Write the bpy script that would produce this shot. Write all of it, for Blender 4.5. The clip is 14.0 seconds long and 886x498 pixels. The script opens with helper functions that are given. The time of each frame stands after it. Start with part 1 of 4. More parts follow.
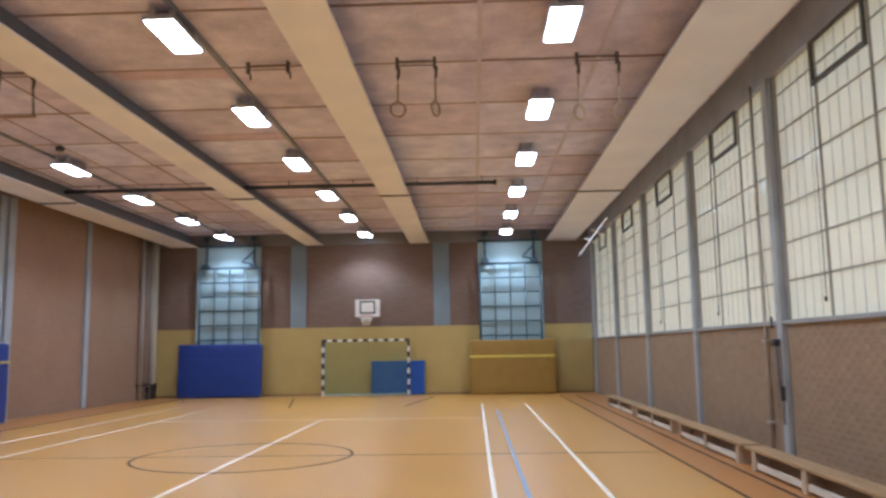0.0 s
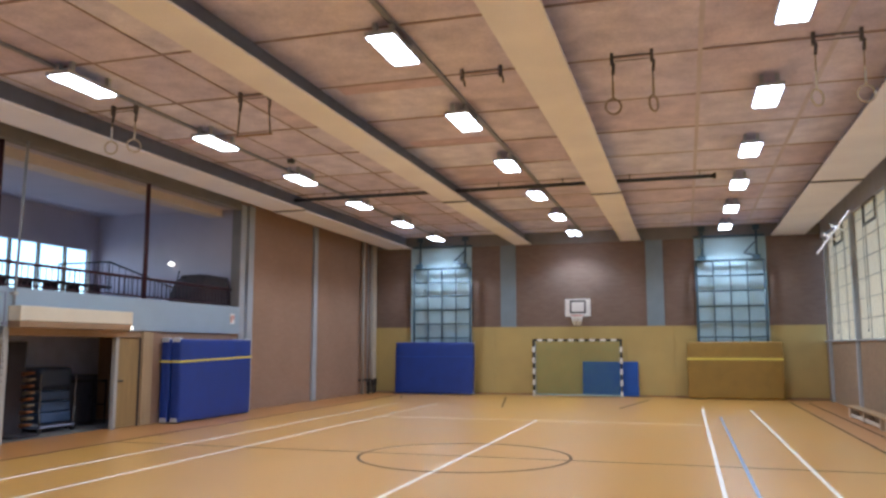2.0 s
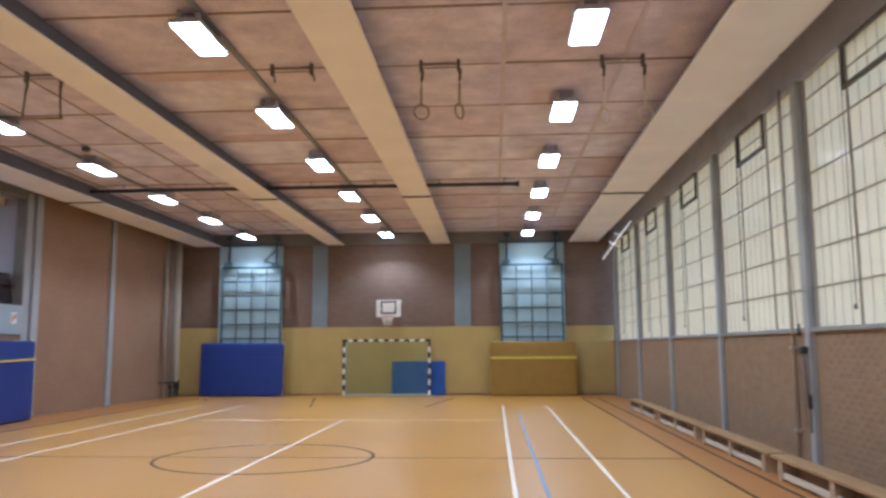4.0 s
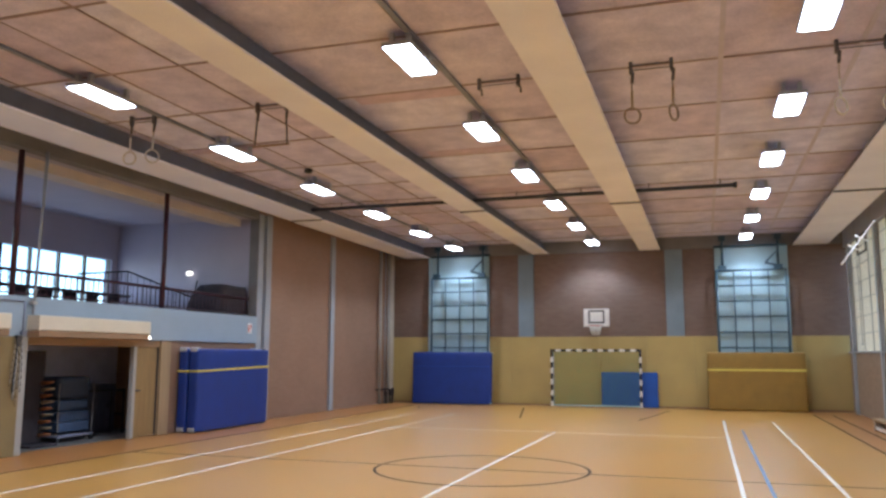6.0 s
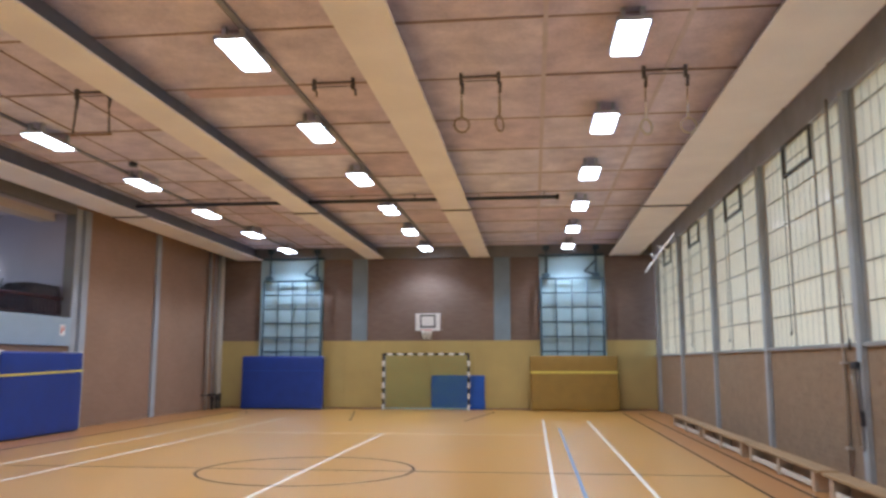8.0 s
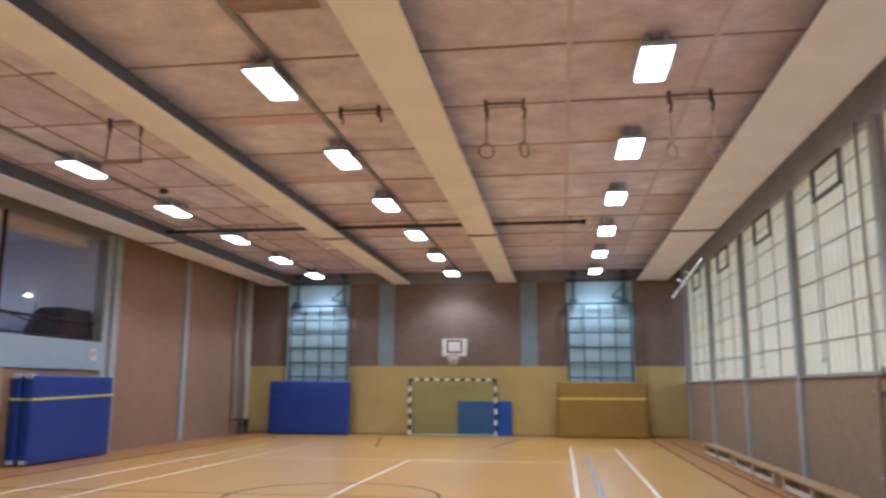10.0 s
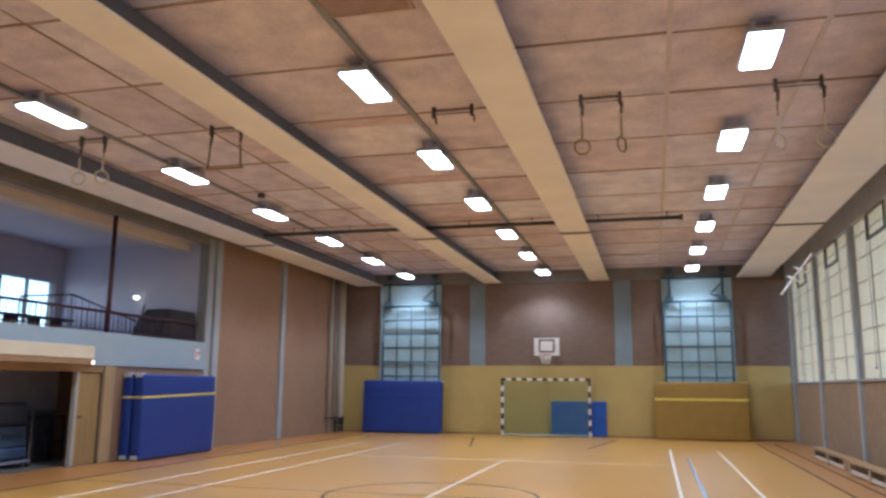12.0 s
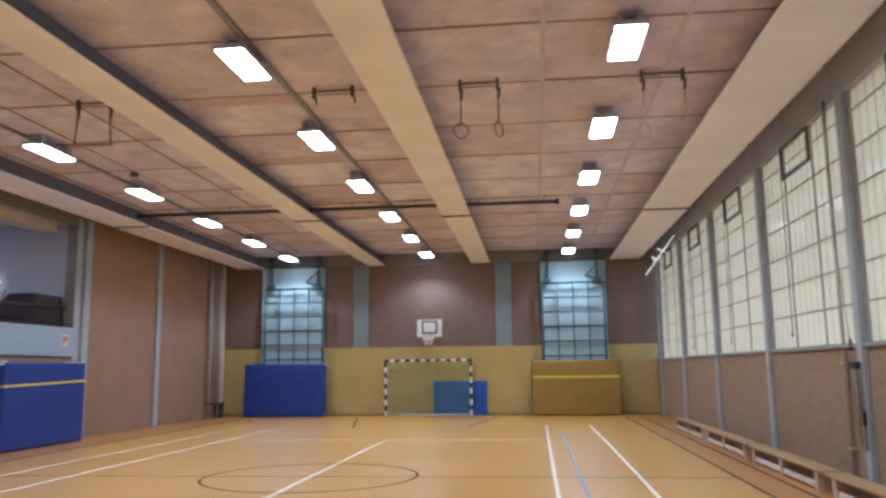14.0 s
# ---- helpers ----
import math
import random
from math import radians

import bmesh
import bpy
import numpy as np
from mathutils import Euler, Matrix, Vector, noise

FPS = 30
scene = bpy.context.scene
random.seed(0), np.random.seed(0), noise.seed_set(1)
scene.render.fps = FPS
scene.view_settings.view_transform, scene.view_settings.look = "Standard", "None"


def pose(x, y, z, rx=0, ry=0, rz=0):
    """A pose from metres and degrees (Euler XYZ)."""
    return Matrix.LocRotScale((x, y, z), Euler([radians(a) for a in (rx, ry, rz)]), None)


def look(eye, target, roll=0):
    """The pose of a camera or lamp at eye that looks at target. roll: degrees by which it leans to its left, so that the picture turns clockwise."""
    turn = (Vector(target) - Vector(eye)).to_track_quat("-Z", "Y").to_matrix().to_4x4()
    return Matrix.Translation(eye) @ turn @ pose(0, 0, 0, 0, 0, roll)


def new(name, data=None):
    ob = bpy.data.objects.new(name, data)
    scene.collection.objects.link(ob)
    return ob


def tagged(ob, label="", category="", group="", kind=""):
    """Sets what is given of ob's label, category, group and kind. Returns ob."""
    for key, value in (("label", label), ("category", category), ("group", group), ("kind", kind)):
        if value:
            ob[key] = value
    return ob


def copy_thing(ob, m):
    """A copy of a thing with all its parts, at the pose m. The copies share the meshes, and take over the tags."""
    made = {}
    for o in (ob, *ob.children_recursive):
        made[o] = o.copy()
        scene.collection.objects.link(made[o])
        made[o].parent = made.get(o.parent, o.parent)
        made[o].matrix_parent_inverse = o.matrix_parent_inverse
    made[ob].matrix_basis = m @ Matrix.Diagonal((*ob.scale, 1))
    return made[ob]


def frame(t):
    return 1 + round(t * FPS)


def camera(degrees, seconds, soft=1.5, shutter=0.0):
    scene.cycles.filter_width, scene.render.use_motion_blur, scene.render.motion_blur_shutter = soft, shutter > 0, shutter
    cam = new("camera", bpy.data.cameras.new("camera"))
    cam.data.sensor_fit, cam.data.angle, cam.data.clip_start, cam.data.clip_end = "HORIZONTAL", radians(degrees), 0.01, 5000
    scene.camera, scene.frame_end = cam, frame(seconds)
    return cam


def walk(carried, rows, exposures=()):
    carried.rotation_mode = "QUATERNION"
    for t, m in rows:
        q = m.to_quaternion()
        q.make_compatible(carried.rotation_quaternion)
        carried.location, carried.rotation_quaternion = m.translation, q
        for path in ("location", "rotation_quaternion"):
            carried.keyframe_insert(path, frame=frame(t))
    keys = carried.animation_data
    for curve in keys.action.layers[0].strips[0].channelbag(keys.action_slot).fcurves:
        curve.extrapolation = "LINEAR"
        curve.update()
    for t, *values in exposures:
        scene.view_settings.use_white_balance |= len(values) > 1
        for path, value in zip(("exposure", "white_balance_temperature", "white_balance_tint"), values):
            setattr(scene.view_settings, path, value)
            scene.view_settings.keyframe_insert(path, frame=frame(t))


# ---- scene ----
cam = camera(58.4, 14.0, soft=2.8, shutter=0.5)
PATH = [
    (0, (0.835, -0.336, 1.675), (0.761, 1.646, 1.925), -0.9),
    (0.5, (0.803, -0.304, 1.681), (0.637, 1.672, 1.94), -0.9),
    (1, (0.781, -0.304, 1.695), (0.564, 1.666, 1.964), -0.6),
    (1.5, (0.721, -0.261, 1.71), (0.34, 1.684, 1.979), -0.6),
    (2, (0.642, -0.238, 1.782), (0.064, 1.661, 2.028), -0.0),
    (2.5, (0.73, -0.25, 1.737), (0.274, 1.681, 1.989), 0.1),
    (2.7, (0.781, -0.282, 1.712), (0.428, 1.671, 1.961), -0.0),
    (3.15, (0.849, -0.324, 1.743), (0.704, 1.655, 1.992), -0.1),
    (3.5, (0.822, -0.306, 1.738), (0.693, 1.674, 1.987), -0.2),
    (3.85, (0.815, -0.301, 1.741), (0.707, 1.681, 1.989), -0.3),
    (4.35, (0.744, -0.275, 1.768), (0.487, 1.693, 2.016), -0.5),
    (4.8, (0.671, -0.191, 1.812), (0.265, 1.751, 2.06), -0.6),
    (5, (0.636, -0.17, 1.83), (0.187, 1.763, 2.081), -0.4),
    (5.5, (0.595, -0.131, 1.839), (-0.011, 1.758, 2.097), -0.0),
    (6, (0.626, -0.15, 1.828), (0.006, 1.733, 2.095), 0.2),
    (6.5, (0.719, -0.163, 1.832), (0.196, 1.747, 2.109), 0.3),
    (7, (0.822, -0.306, 1.725), (0.693, 1.67, 2.009), 0.3),
    (7.5, (0.815, -0.301, 1.716), (0.707, 1.677, 1.99), 0.2),
    (8, (0.77, -0.28, 1.724), (0.548, 1.687, 2.008), -0.0),
    (8.2, (0.744, -0.275, 1.745), (0.488, 1.686, 2.042), 0.0),
    (8.7, (0.721, -0.261, 1.728), (0.341, 1.678, 2.038), 0.0),
    (9.2, (0.642, -0.238, 1.765), (0.067, 1.65, 2.089), 0.1),
    (9.65, (0.73, -0.25, 1.743), (0.277, 1.669, 2.079), 0.1),
    (9.85, (0.781, -0.282, 1.731), (0.43, 1.657, 2.072), 0.2),
    (10.3, (0.849, -0.324, 1.752), (0.705, 1.639, 2.105), 0.2),
    (10.5, (0.853, -0.358, 1.735), (0.797, 1.609, 2.089), 0.1),
    (11, (0.835, -0.372, 1.721), (0.784, 1.597, 2.07), 0.2),
    (11.3, (0.796, -0.289, 1.765), (0.622, 1.676, 2.098), 0.3),
    (11.5, (0.762, -0.162, 1.737), (0.478, 1.79, 2.069), 0.4),
    (12, (0.657, -0.231, 1.751), (0.154, 1.674, 2.093), 0.5),
    (12.5, (0.692, -0.187, 1.786), (0.101, 1.687, 2.157), 0.5),
    (12.8, (0.654, -0.102, 1.783), (-0.081, 1.72, 2.161), 0.8),
    (13, (0.672, -0.183, 1.782), (-0.04, 1.646, 2.165), 1.0),
    (13.3, (0.706, -0.239, 1.763), (0.178, 1.651, 2.15), 0.8),
    (13.5, (0.762, -0.222, 1.759), (0.361, 1.707, 2.101), 0.4),
    (13.7, (0.72, -0.259, 1.733), (0.419, 1.693, 2.05), -0.4),
    (14, (0.769, -0.331, 1.703), (0.546, 1.634, 2.003), -0.7),
]
walk(cam, [(t, look(eye, target, roll)) for t, eye, target, roll in PATH])


# ---- world and light ----
world = bpy.data.worlds.new("world")
scene.world = world
world.use_nodes = True
wn = world.node_tree.nodes
sky = wn.new("ShaderNodeTexSky")
sky.sky_type = "NISHITA"
sky.sun_disc = False
sky.sun_elevation = radians(42)
sky.sun_rotation = radians(200)
sky.ozone_density = 5.0
sky.dust_density = 0.3
sky.altitude = 1000
wn["Background"].inputs["Strength"].default_value = 0.6
world.node_tree.links.new(sky.outputs[0], wn["Background"].inputs["Color"])
LAMP_GLOW = 17.0
LAMP_DOWN = 420.0
scene.view_settings.exposure = 0.0


def window_light(x, y, z, w, h, watts):
    """Sky light entering through a gallery window, towards +x."""
    d = bpy.data.lights.new("window_daylight", "AREA")
    d.shape, d.size, d.size_y, d.energy, d.color = "RECTANGLE", w, h, watts, (0.62, 0.78, 1.0)
    ob = new("window_daylight", d)
    ob.matrix_basis = Matrix.Translation((x, y, z)) @ Euler((0, radians(-90), 0)).to_matrix().to_4x4() @ Euler((0, 0, radians(90))).to_matrix().to_4x4()


for y, w in ((8.9, 3.3), (13.1, 3.6), (17.2, 3.6)):
    window_light(-16.35, y, 3.89, w, 1.45, 24)


def lamp_light(x, y):
    """Downward light of one louvred luminaire, cut off towards the walls."""
    d = bpy.data.lights.new("luminaire_light", "SPOT")
    d.energy, d.color = LAMP_DOWN, (0.67, 0.795, 1.0)
    d.spot_size, d.spot_blend, d.shadow_soft_size = radians(132), 0.5, 0.18
    new("luminaire_light", d).matrix_basis = Matrix.Translation((x, y, 5.84))


# ---- plan, in metres ----
LAMP_X = (-8.37, -3.12, 2.08)
LAMP_Y = [9.76 + 3.74 * k for k in range(-3, 6)]
LEFT, RIGHT, FAR, NEAR = -11.4, 5.25, 29.7, -5.0
CEIL, BEAM = 6.15, 5.72
SILL, WTOP = 2.0, 5.55
PILLARS = [11.2 + 4.39 * k for k in range(-3, 5)]
GAL0, GAL1 = 6.85, 19.5
GAL_BACK = -16.3


# ---- materials ----
def mat(name, color, rough=0.6, metal=0.0, vary=0.12, scale=3.0, grain=60.0, bump=0.15, dark=None, coat=0.0, spec=0.5, rand=0.0, stretch=(1, 1, 1), island=0.0, tint=None):
    """A painted or natural surface: two scales of colour variation, fine bump, varied gloss."""
    m = bpy.data.materials.new(name)
    m.use_nodes = True
    n, l = m.node_tree.nodes, m.node_tree.links
    b = n["Principled BSDF"]
    b.inputs["Metallic"].default_value = metal
    b.inputs["Coat Weight"].default_value = coat
    b.inputs["Coat Roughness"].default_value = 0.3
    b.inputs["Specular IOR Level"].default_value = spec
    tc = n.new("ShaderNodeTexCoord")
    mp = n.new("ShaderNodeMapping")
    mp.inputs["Scale"].default_value = stretch
    l.new(tc.outputs["Object"], mp.inputs["Vector"])
    big, fine = n.new("ShaderNodeTexNoise"), n.new("ShaderNodeTexNoise")
    big.inputs["Scale"].default_value, big.inputs["Detail"].default_value = scale, 4
    fine.inputs["Scale"].default_value, fine.inputs["Detail"].default_value = grain, 3
    for t in (big, fine):
        l.new(mp.outputs[0], t.inputs["Vector"])
    lo = dark or tuple(c * (1 - 2 * vary) for c in color)
    hi = tuple(min(1, c * (1 + vary)) for c in color)
    ramp = n.new("ShaderNodeValToRGB")
    ramp.color_ramp.elements[0].position, ramp.color_ramp.elements[1].position = 0.3, 0.7
    ramp.color_ramp.elements[0].color, ramp.color_ramp.elements[1].color = (*lo, 1), (*hi, 1)
    add = n.new("ShaderNodeMath")
    add.operation = "MULTIPLY_ADD"
    add.inputs[1].default_value = 0.35
    l.new(fine.outputs["Fac"], add.inputs[0])
    mul = n.new("ShaderNodeMath")
    mul.operation = "MULTIPLY"
    mul.inputs[1].default_value = 0.65
    l.new(big.outputs["Fac"], mul.inputs[0])
    l.new(mul.outputs[0], add.inputs[2])
    l.new(add.outputs[0], ramp.inputs[0])
    out = ramp.outputs[0]
    if rand or island:
        src = n.new("ShaderNodeObjectInfo") if rand else n.new("ShaderNodeNewGeometry")
        hsv = n.new("ShaderNodeHueSaturation")
        mr = n.new("ShaderNodeMapRange")
        mr.inputs["To Min"].default_value, mr.inputs["To Max"].default_value = 1 - (rand or island), 1 + (rand or island)
        l.new(src.outputs["Random" if rand else "Random Per Island"], mr.inputs["Value"])
        l.new(mr.outputs[0], hsv.inputs["Value"])
        l.new(out, hsv.inputs["Color"])
        out = hsv.outputs[0]
    if tint:
        src = n.new("ShaderNodeNewGeometry")
        hue = n.new("ShaderNodeValToRGB")
        hue.color_ramp.elements[0].color, hue.color_ramp.elements[1].color = (*tint[0], 1), (*tint[1], 1)
        times = n.new("ShaderNodeMix")
        times.data_type, times.blend_type = "RGBA", "MULTIPLY"
        times.inputs[0].default_value = 1.0
        l.new(src.outputs["Random Per Island"], hue.inputs[0])
        l.new(out, times.inputs[6])
        l.new(hue.outputs[0], times.inputs[7])
        out = times.outputs[2]
    l.new(out, b.inputs["Base Color"])
    rr = n.new("ShaderNodeMapRange")
    rr.inputs["To Min"].default_value, rr.inputs["To Max"].default_value = max(0.03, rough - 0.08), min(1, rough + 0.08)
    l.new(big.outputs["Fac"], rr.inputs["Value"])
    l.new(rr.outputs[0], b.inputs["Roughness"])
    if bump:
        bp = n.new("ShaderNodeBump")
        bp.inputs["Strength"].default_value, bp.inputs["Distance"].default_value = bump, 0.004
        l.new(fine.outputs["Fac"], bp.inputs["Height"])
        l.new(bp.outputs[0], b.inputs["Normal"])
    return m


def brick_mat(name, a, c, mortar, axis):
    """Fair-faced brickwork with courses of 83 mm on a wall that runs along the given axis."""
    m = bpy.data.materials.new(name)
    m.use_nodes = True
    n, l = m.node_tree.nodes, m.node_tree.links
    b = n["Principled BSDF"]
    tc, sep, com = n.new("ShaderNodeTexCoord"), n.new("ShaderNodeSeparateXYZ"), n.new("ShaderNodeCombineXYZ")
    l.new(tc.outputs["Object"], sep.inputs[0])
    l.new(sep.outputs[axis], com.inputs["X"])
    l.new(sep.outputs["Z"], com.inputs["Y"])
    t = n.new("ShaderNodeTexBrick")
    t.inputs["Scale"].default_value = 1.0
    t.inputs["Brick Width"].default_value, t.inputs["Row Height"].default_value = 0.25, 0.083
    t.inputs["Mortar Size"].default_value, t.inputs["Mortar Smooth"].default_value = 0.006, 0.3
    t.inputs["Color1"].default_value, t.inputs["Color2"].default_value, t.inputs["Mortar"].default_value = (*a, 1), (*c, 1), (*mortar, 1)
    l.new(com.outputs[0], t.inputs["Vector"])
    big = n.new("ShaderNodeTexNoise")
    big.inputs["Scale"].default_value, big.inputs["Detail"].default_value = 0.8, 5
    l.new(tc.outputs["Object"], big.inputs["Vector"])
    mr = n.new("ShaderNodeMapRange")
    mr.inputs["To Min"].default_value, mr.inputs["To Max"].default_value = 0.82, 1.15
    l.new(big.outputs["Fac"], mr.inputs["Value"])
    hsv = n.new("ShaderNodeHueSaturation")
    l.new(mr.outputs[0], hsv.inputs["Value"])
    l.new(t.outputs["Color"], hsv.inputs["Color"])
    l.new(hsv.outputs[0], b.inputs["Base Color"])
    b.inputs["Roughness"].default_value = 0.85
    bp = n.new("ShaderNodeBump")
    bp.invert = True
    bp.inputs["Strength"].default_value, bp.inputs["Distance"].default_value = 0.25, 0.005
    l.new(t.outputs["Fac"], bp.inputs["Height"])
    l.new(bp.outputs[0], b.inputs["Normal"])
    return m


def glow(name, color, strength):
    m = bpy.data.materials.new(name)
    m.use_nodes = True
    b = m.node_tree.nodes["Principled BSDF"]
    b.inputs["Base Color"].default_value = (0.8, 0.8, 0.8, 1)
    b.inputs["Emission Color"].default_value = (*color, 1)
    b.inputs["Emission Strength"].default_value = strength
    return m


def pane_mat(name, color, through_light, rough):
    """Milky pane: reflects and lets some daylight through."""
    m = mat(name, color, rough, vary=0.06, scale=1.2, grain=25, bump=0.05, rand=0.06)
    n, l = m.node_tree.nodes, m.node_tree.links
    b, out = n["Principled BSDF"], n["Material Output"]
    tr, mix = n.new("ShaderNodeBsdfTranslucent"), n.new("ShaderNodeMixShader")
    tr.inputs["Color"].default_value = (*color, 1)
    mix.inputs[0].default_value = through_light
    l.new(b.outputs[0], mix.inputs[1])
    l.new(tr.outputs[0], mix.inputs[2])
    l.new(mix.outputs[0], out.inputs["Surface"])
    return m


M_FLOOR = mat("linoleum_orange", (0.585, 0.297, 0.066), 0.36, vary=0.06, scale=0.5, grain=14, bump=0.03, coat=0.6)
M_APRON = mat("linoleum_red", (0.49, 0.21, 0.056), 0.42, vary=0.06, scale=0.6, grain=14, bump=0.03, coat=0.6)
M_LWHITE = mat("line_white", (0.86, 0.83, 0.76), 0.4, vary=0.08, scale=6)
M_LBLUE = mat("line_blue", (0.16, 0.30, 0.50), 0.4, vary=0.1, scale=6)
M_KEYLINE = mat("line_worn_brown", (0.17, 0.085, 0.035), 0.6, vary=0.2, scale=4)
M_LBROWN = mat("line_brown", (0.06, 0.026, 0.012), 0.62, vary=0.12, scale=6)
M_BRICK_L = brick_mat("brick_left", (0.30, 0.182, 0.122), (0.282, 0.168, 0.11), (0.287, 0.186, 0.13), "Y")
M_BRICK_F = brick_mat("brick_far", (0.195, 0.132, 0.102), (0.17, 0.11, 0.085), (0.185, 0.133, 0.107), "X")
M_BRICK = mat("brick_clay", (0.325, 0.222, 0.142), 0.85, vary=0.14, scale=5, grain=120, bump=0.4, rand=0.08)
M_BRICKS = mat("brick_clay_rest", (0.32, 0.225, 0.145), 0.85, vary=0.1, scale=5, grain=120, bump=0.3, island=0.06)
M_MORTAR = mat("mortar", (0.33, 0.235, 0.155), 0.95, vary=0.1, scale=6)
M_CONC = mat("concrete_bluegrey", (0.34, 0.37, 0.41), 0.7, vary=0.08, scale=2, grain=50)
M_PILASTER = mat("concrete_blue", (0.20, 0.26, 0.30), 0.7, vary=0.08, scale=2, grain=50)
M_PILLAR = mat("concrete_pillar", (0.39, 0.42, 0.44), 0.7, vary=0.1, scale=2, grain=50)
M_CONCD = mat("concrete_grey", (0.21, 0.20, 0.20), 0.75, vary=0.1, scale=2, grain=50)
M_CONCR = mat("concrete_mauve_grey", (0.44, 0.49, 0.62), 0.75, vary=0.1, scale=2, grain=50)
M_BLUEP = mat("paint_light_blue", (0.34, 0.49, 0.54), 0.55, vary=0.05, scale=1.5, grain=40)
M_BAND = mat("paint_band_blue", (0.31, 0.39, 0.46), 0.6, vary=0.05, scale=1.5, grain=40)
M_OCHRE = mat("wall_pad_ochre", (0.46, 0.34, 0.125), 0.75, vary=0.06, scale=1.2, grain=70)
M_COLUMN = mat("column_pad_tan", (0.27, 0.195, 0.085), 0.75, vary=0.1, scale=1.5, grain=40)
M_PANEL = mat("wood_wool_board", (0.735, 0.70, 1.0), 0.9, vary=0.17, scale=2.2, grain=24, bump=0.5, island=0.1, tint=((1.0, 0.91, 0.90), (0.95, 1.0, 1.0)))
M_REDBOARD = mat("board_reddish", (0.62, 0.49, 0.63), 0.9, vary=0.12, scale=3, grain=24, bump=0.4)
M_STRIP = mat("ceiling_cover_strip", (0.58, 0.53, 0.64), 0.8, vary=0.08, scale=3)
M_GRILLE = mat("grille_brown", (0.50, 0.38, 0.41), 0.7, vary=0.1, scale=5)
M_SEAM = mat("ceiling_batten", (0.33, 0.24, 0.25), 0.8, vary=0.1)
M_BEAM = mat("beam_cream", (0.87, 0.87, 0.99), 0.6, vary=0.05, scale=1.0, grain=30)
# Dark blue-grey: the deep shade on the beam sides is put into the colour.
M_BEAM_SHADE = mat("beam_side_shade", (0.16, 0.17, 0.215), 0.8, vary=0.1)
M_STEEL = mat("steel_dark", (0.055, 0.06, 0.07), 0.5, metal=0.3, vary=0.15, scale=8)
# Lighter, purplish copy of the dark steel: bright haze is put into its colour.
M_RINGSTEEL_HAZED = mat("ring_steel_hazed", (0.12, 0.11, 0.125), 0.5, metal=0.3, vary=0.15, scale=8)
M_TRAY = mat("tray_bluegrey", (0.26, 0.28, 0.37), 0.6, vary=0.1, scale=5)
M_LADDER = mat("ladder_bluegreen", (0.04, 0.085, 0.115), 0.36, vary=0.1, scale=8)
M_LAMPBOX = mat("lamp_housing", (0.46, 0.49, 0.56), 0.5, vary=0.05)
M_LAMP = glow("lamp_diffuser", (0.67, 0.795, 1.0), LAMP_GLOW)
M_PANE = pane_mat("milky_pane", (0.95, 0.855, 0.70), 0.68, 0.12)
M_SASH = mat("sash_grey", (0.34, 0.315, 0.265), 0.6, vary=0.1, scale=5)
M_MULLION = mat("mullion_beige_grey", (0.45, 0.41, 0.35), 0.6, vary=0.08, scale=5)
M_VENT = mat("vent_dark", (0.10, 0.09, 0.08), 0.5, vary=0.1, scale=5)
M_SILLM = mat("sill_grey", (0.33, 0.34, 0.34), 0.6, vary=0.08, scale=3)
M_MATBLUE = mat("vinyl_blue", (0.008, 0.04, 0.25), 0.5, vary=0.12, scale=2.5, grain=40, bump=0.1)
M_MATLIGHT = mat("vinyl_mid_blue", (0.010, 0.09, 0.42), 0.6, vary=0.1, scale=2.5, grain=40)
M_MATOCHRE = mat("vinyl_ochre", (0.30, 0.175, 0.032), 0.68, vary=0.1, scale=2.5, grain=40)
M_STRAP = mat("strap_yellow", (0.72, 0.60, 0.12), 0.6, vary=0.1, scale=10)
M_CAP = mat("corner_white", (0.50, 0.51, 0.53), 0.6, vary=0.08)
M_BLACK = mat("paint_black", (0.02, 0.02, 0.022), 0.45, vary=0.2, scale=8)
M_WHITE = mat("paint_white", (0.78, 0.77, 0.74), 0.45, vary=0.05, scale=5)
M_NET = mat("net_green", (0.16, 0.34, 0.16), 0.8, vary=0.1)
M_FLOORBAR = mat("paint_pale_teal", (0.42, 0.58, 0.56), 0.4, vary=0.06)
M_NETW = mat("net_white", (0.7, 0.68, 0.62), 0.8, vary=0.1)
M_RED = mat("rim_red", (0.55, 0.10, 0.05), 0.4, vary=0.1)
M_WOODL = mat("pine_light", (0.42, 0.28, 0.15), 0.5, vary=0.12, scale=2.5, grain=18, stretch=(6, 0.6, 6))
M_WOODW = mat("pine_white", (0.52, 0.40, 0.28), 0.5, vary=0.08, scale=3, grain=18, stretch=(6, 0.6, 6))
M_RAILW = mat("rail_whitish", (0.68, 0.62, 0.52), 0.5, vary=0.08, scale=3, grain=18, stretch=(6, 0.6, 6))
M_DOOR = mat("door_wood", (0.31, 0.20, 0.085), 0.5, vary=0.12, scale=2, grain=14, stretch=(5, 5, 0.5))
M_POST = mat("post_wood", (0.40, 0.28, 0.16), 0.6, vary=0.1, scale=2, grain=14, stretch=(5, 5, 0.5))
M_LINTEL = mat("lintel_brown", (0.34, 0.21, 0.12), 0.6, vary=0.1, scale=2)
M_CREAM = mat("box_cream", (0.68, 0.60, 0.46), 0.55, vary=0.05, scale=2)
M_JAMB = mat("jamb_grey", (0.42, 0.41, 0.38), 0.5, vary=0.06, scale=4)
M_MAROON = mat("steel_maroon", (0.06, 0.014, 0.022), 0.45, vary=0.12, scale=6)
M_GALWALL = mat("plaster_lavender", (0.45, 0.43, 0.54), 0.75, vary=0.05, scale=1.2)
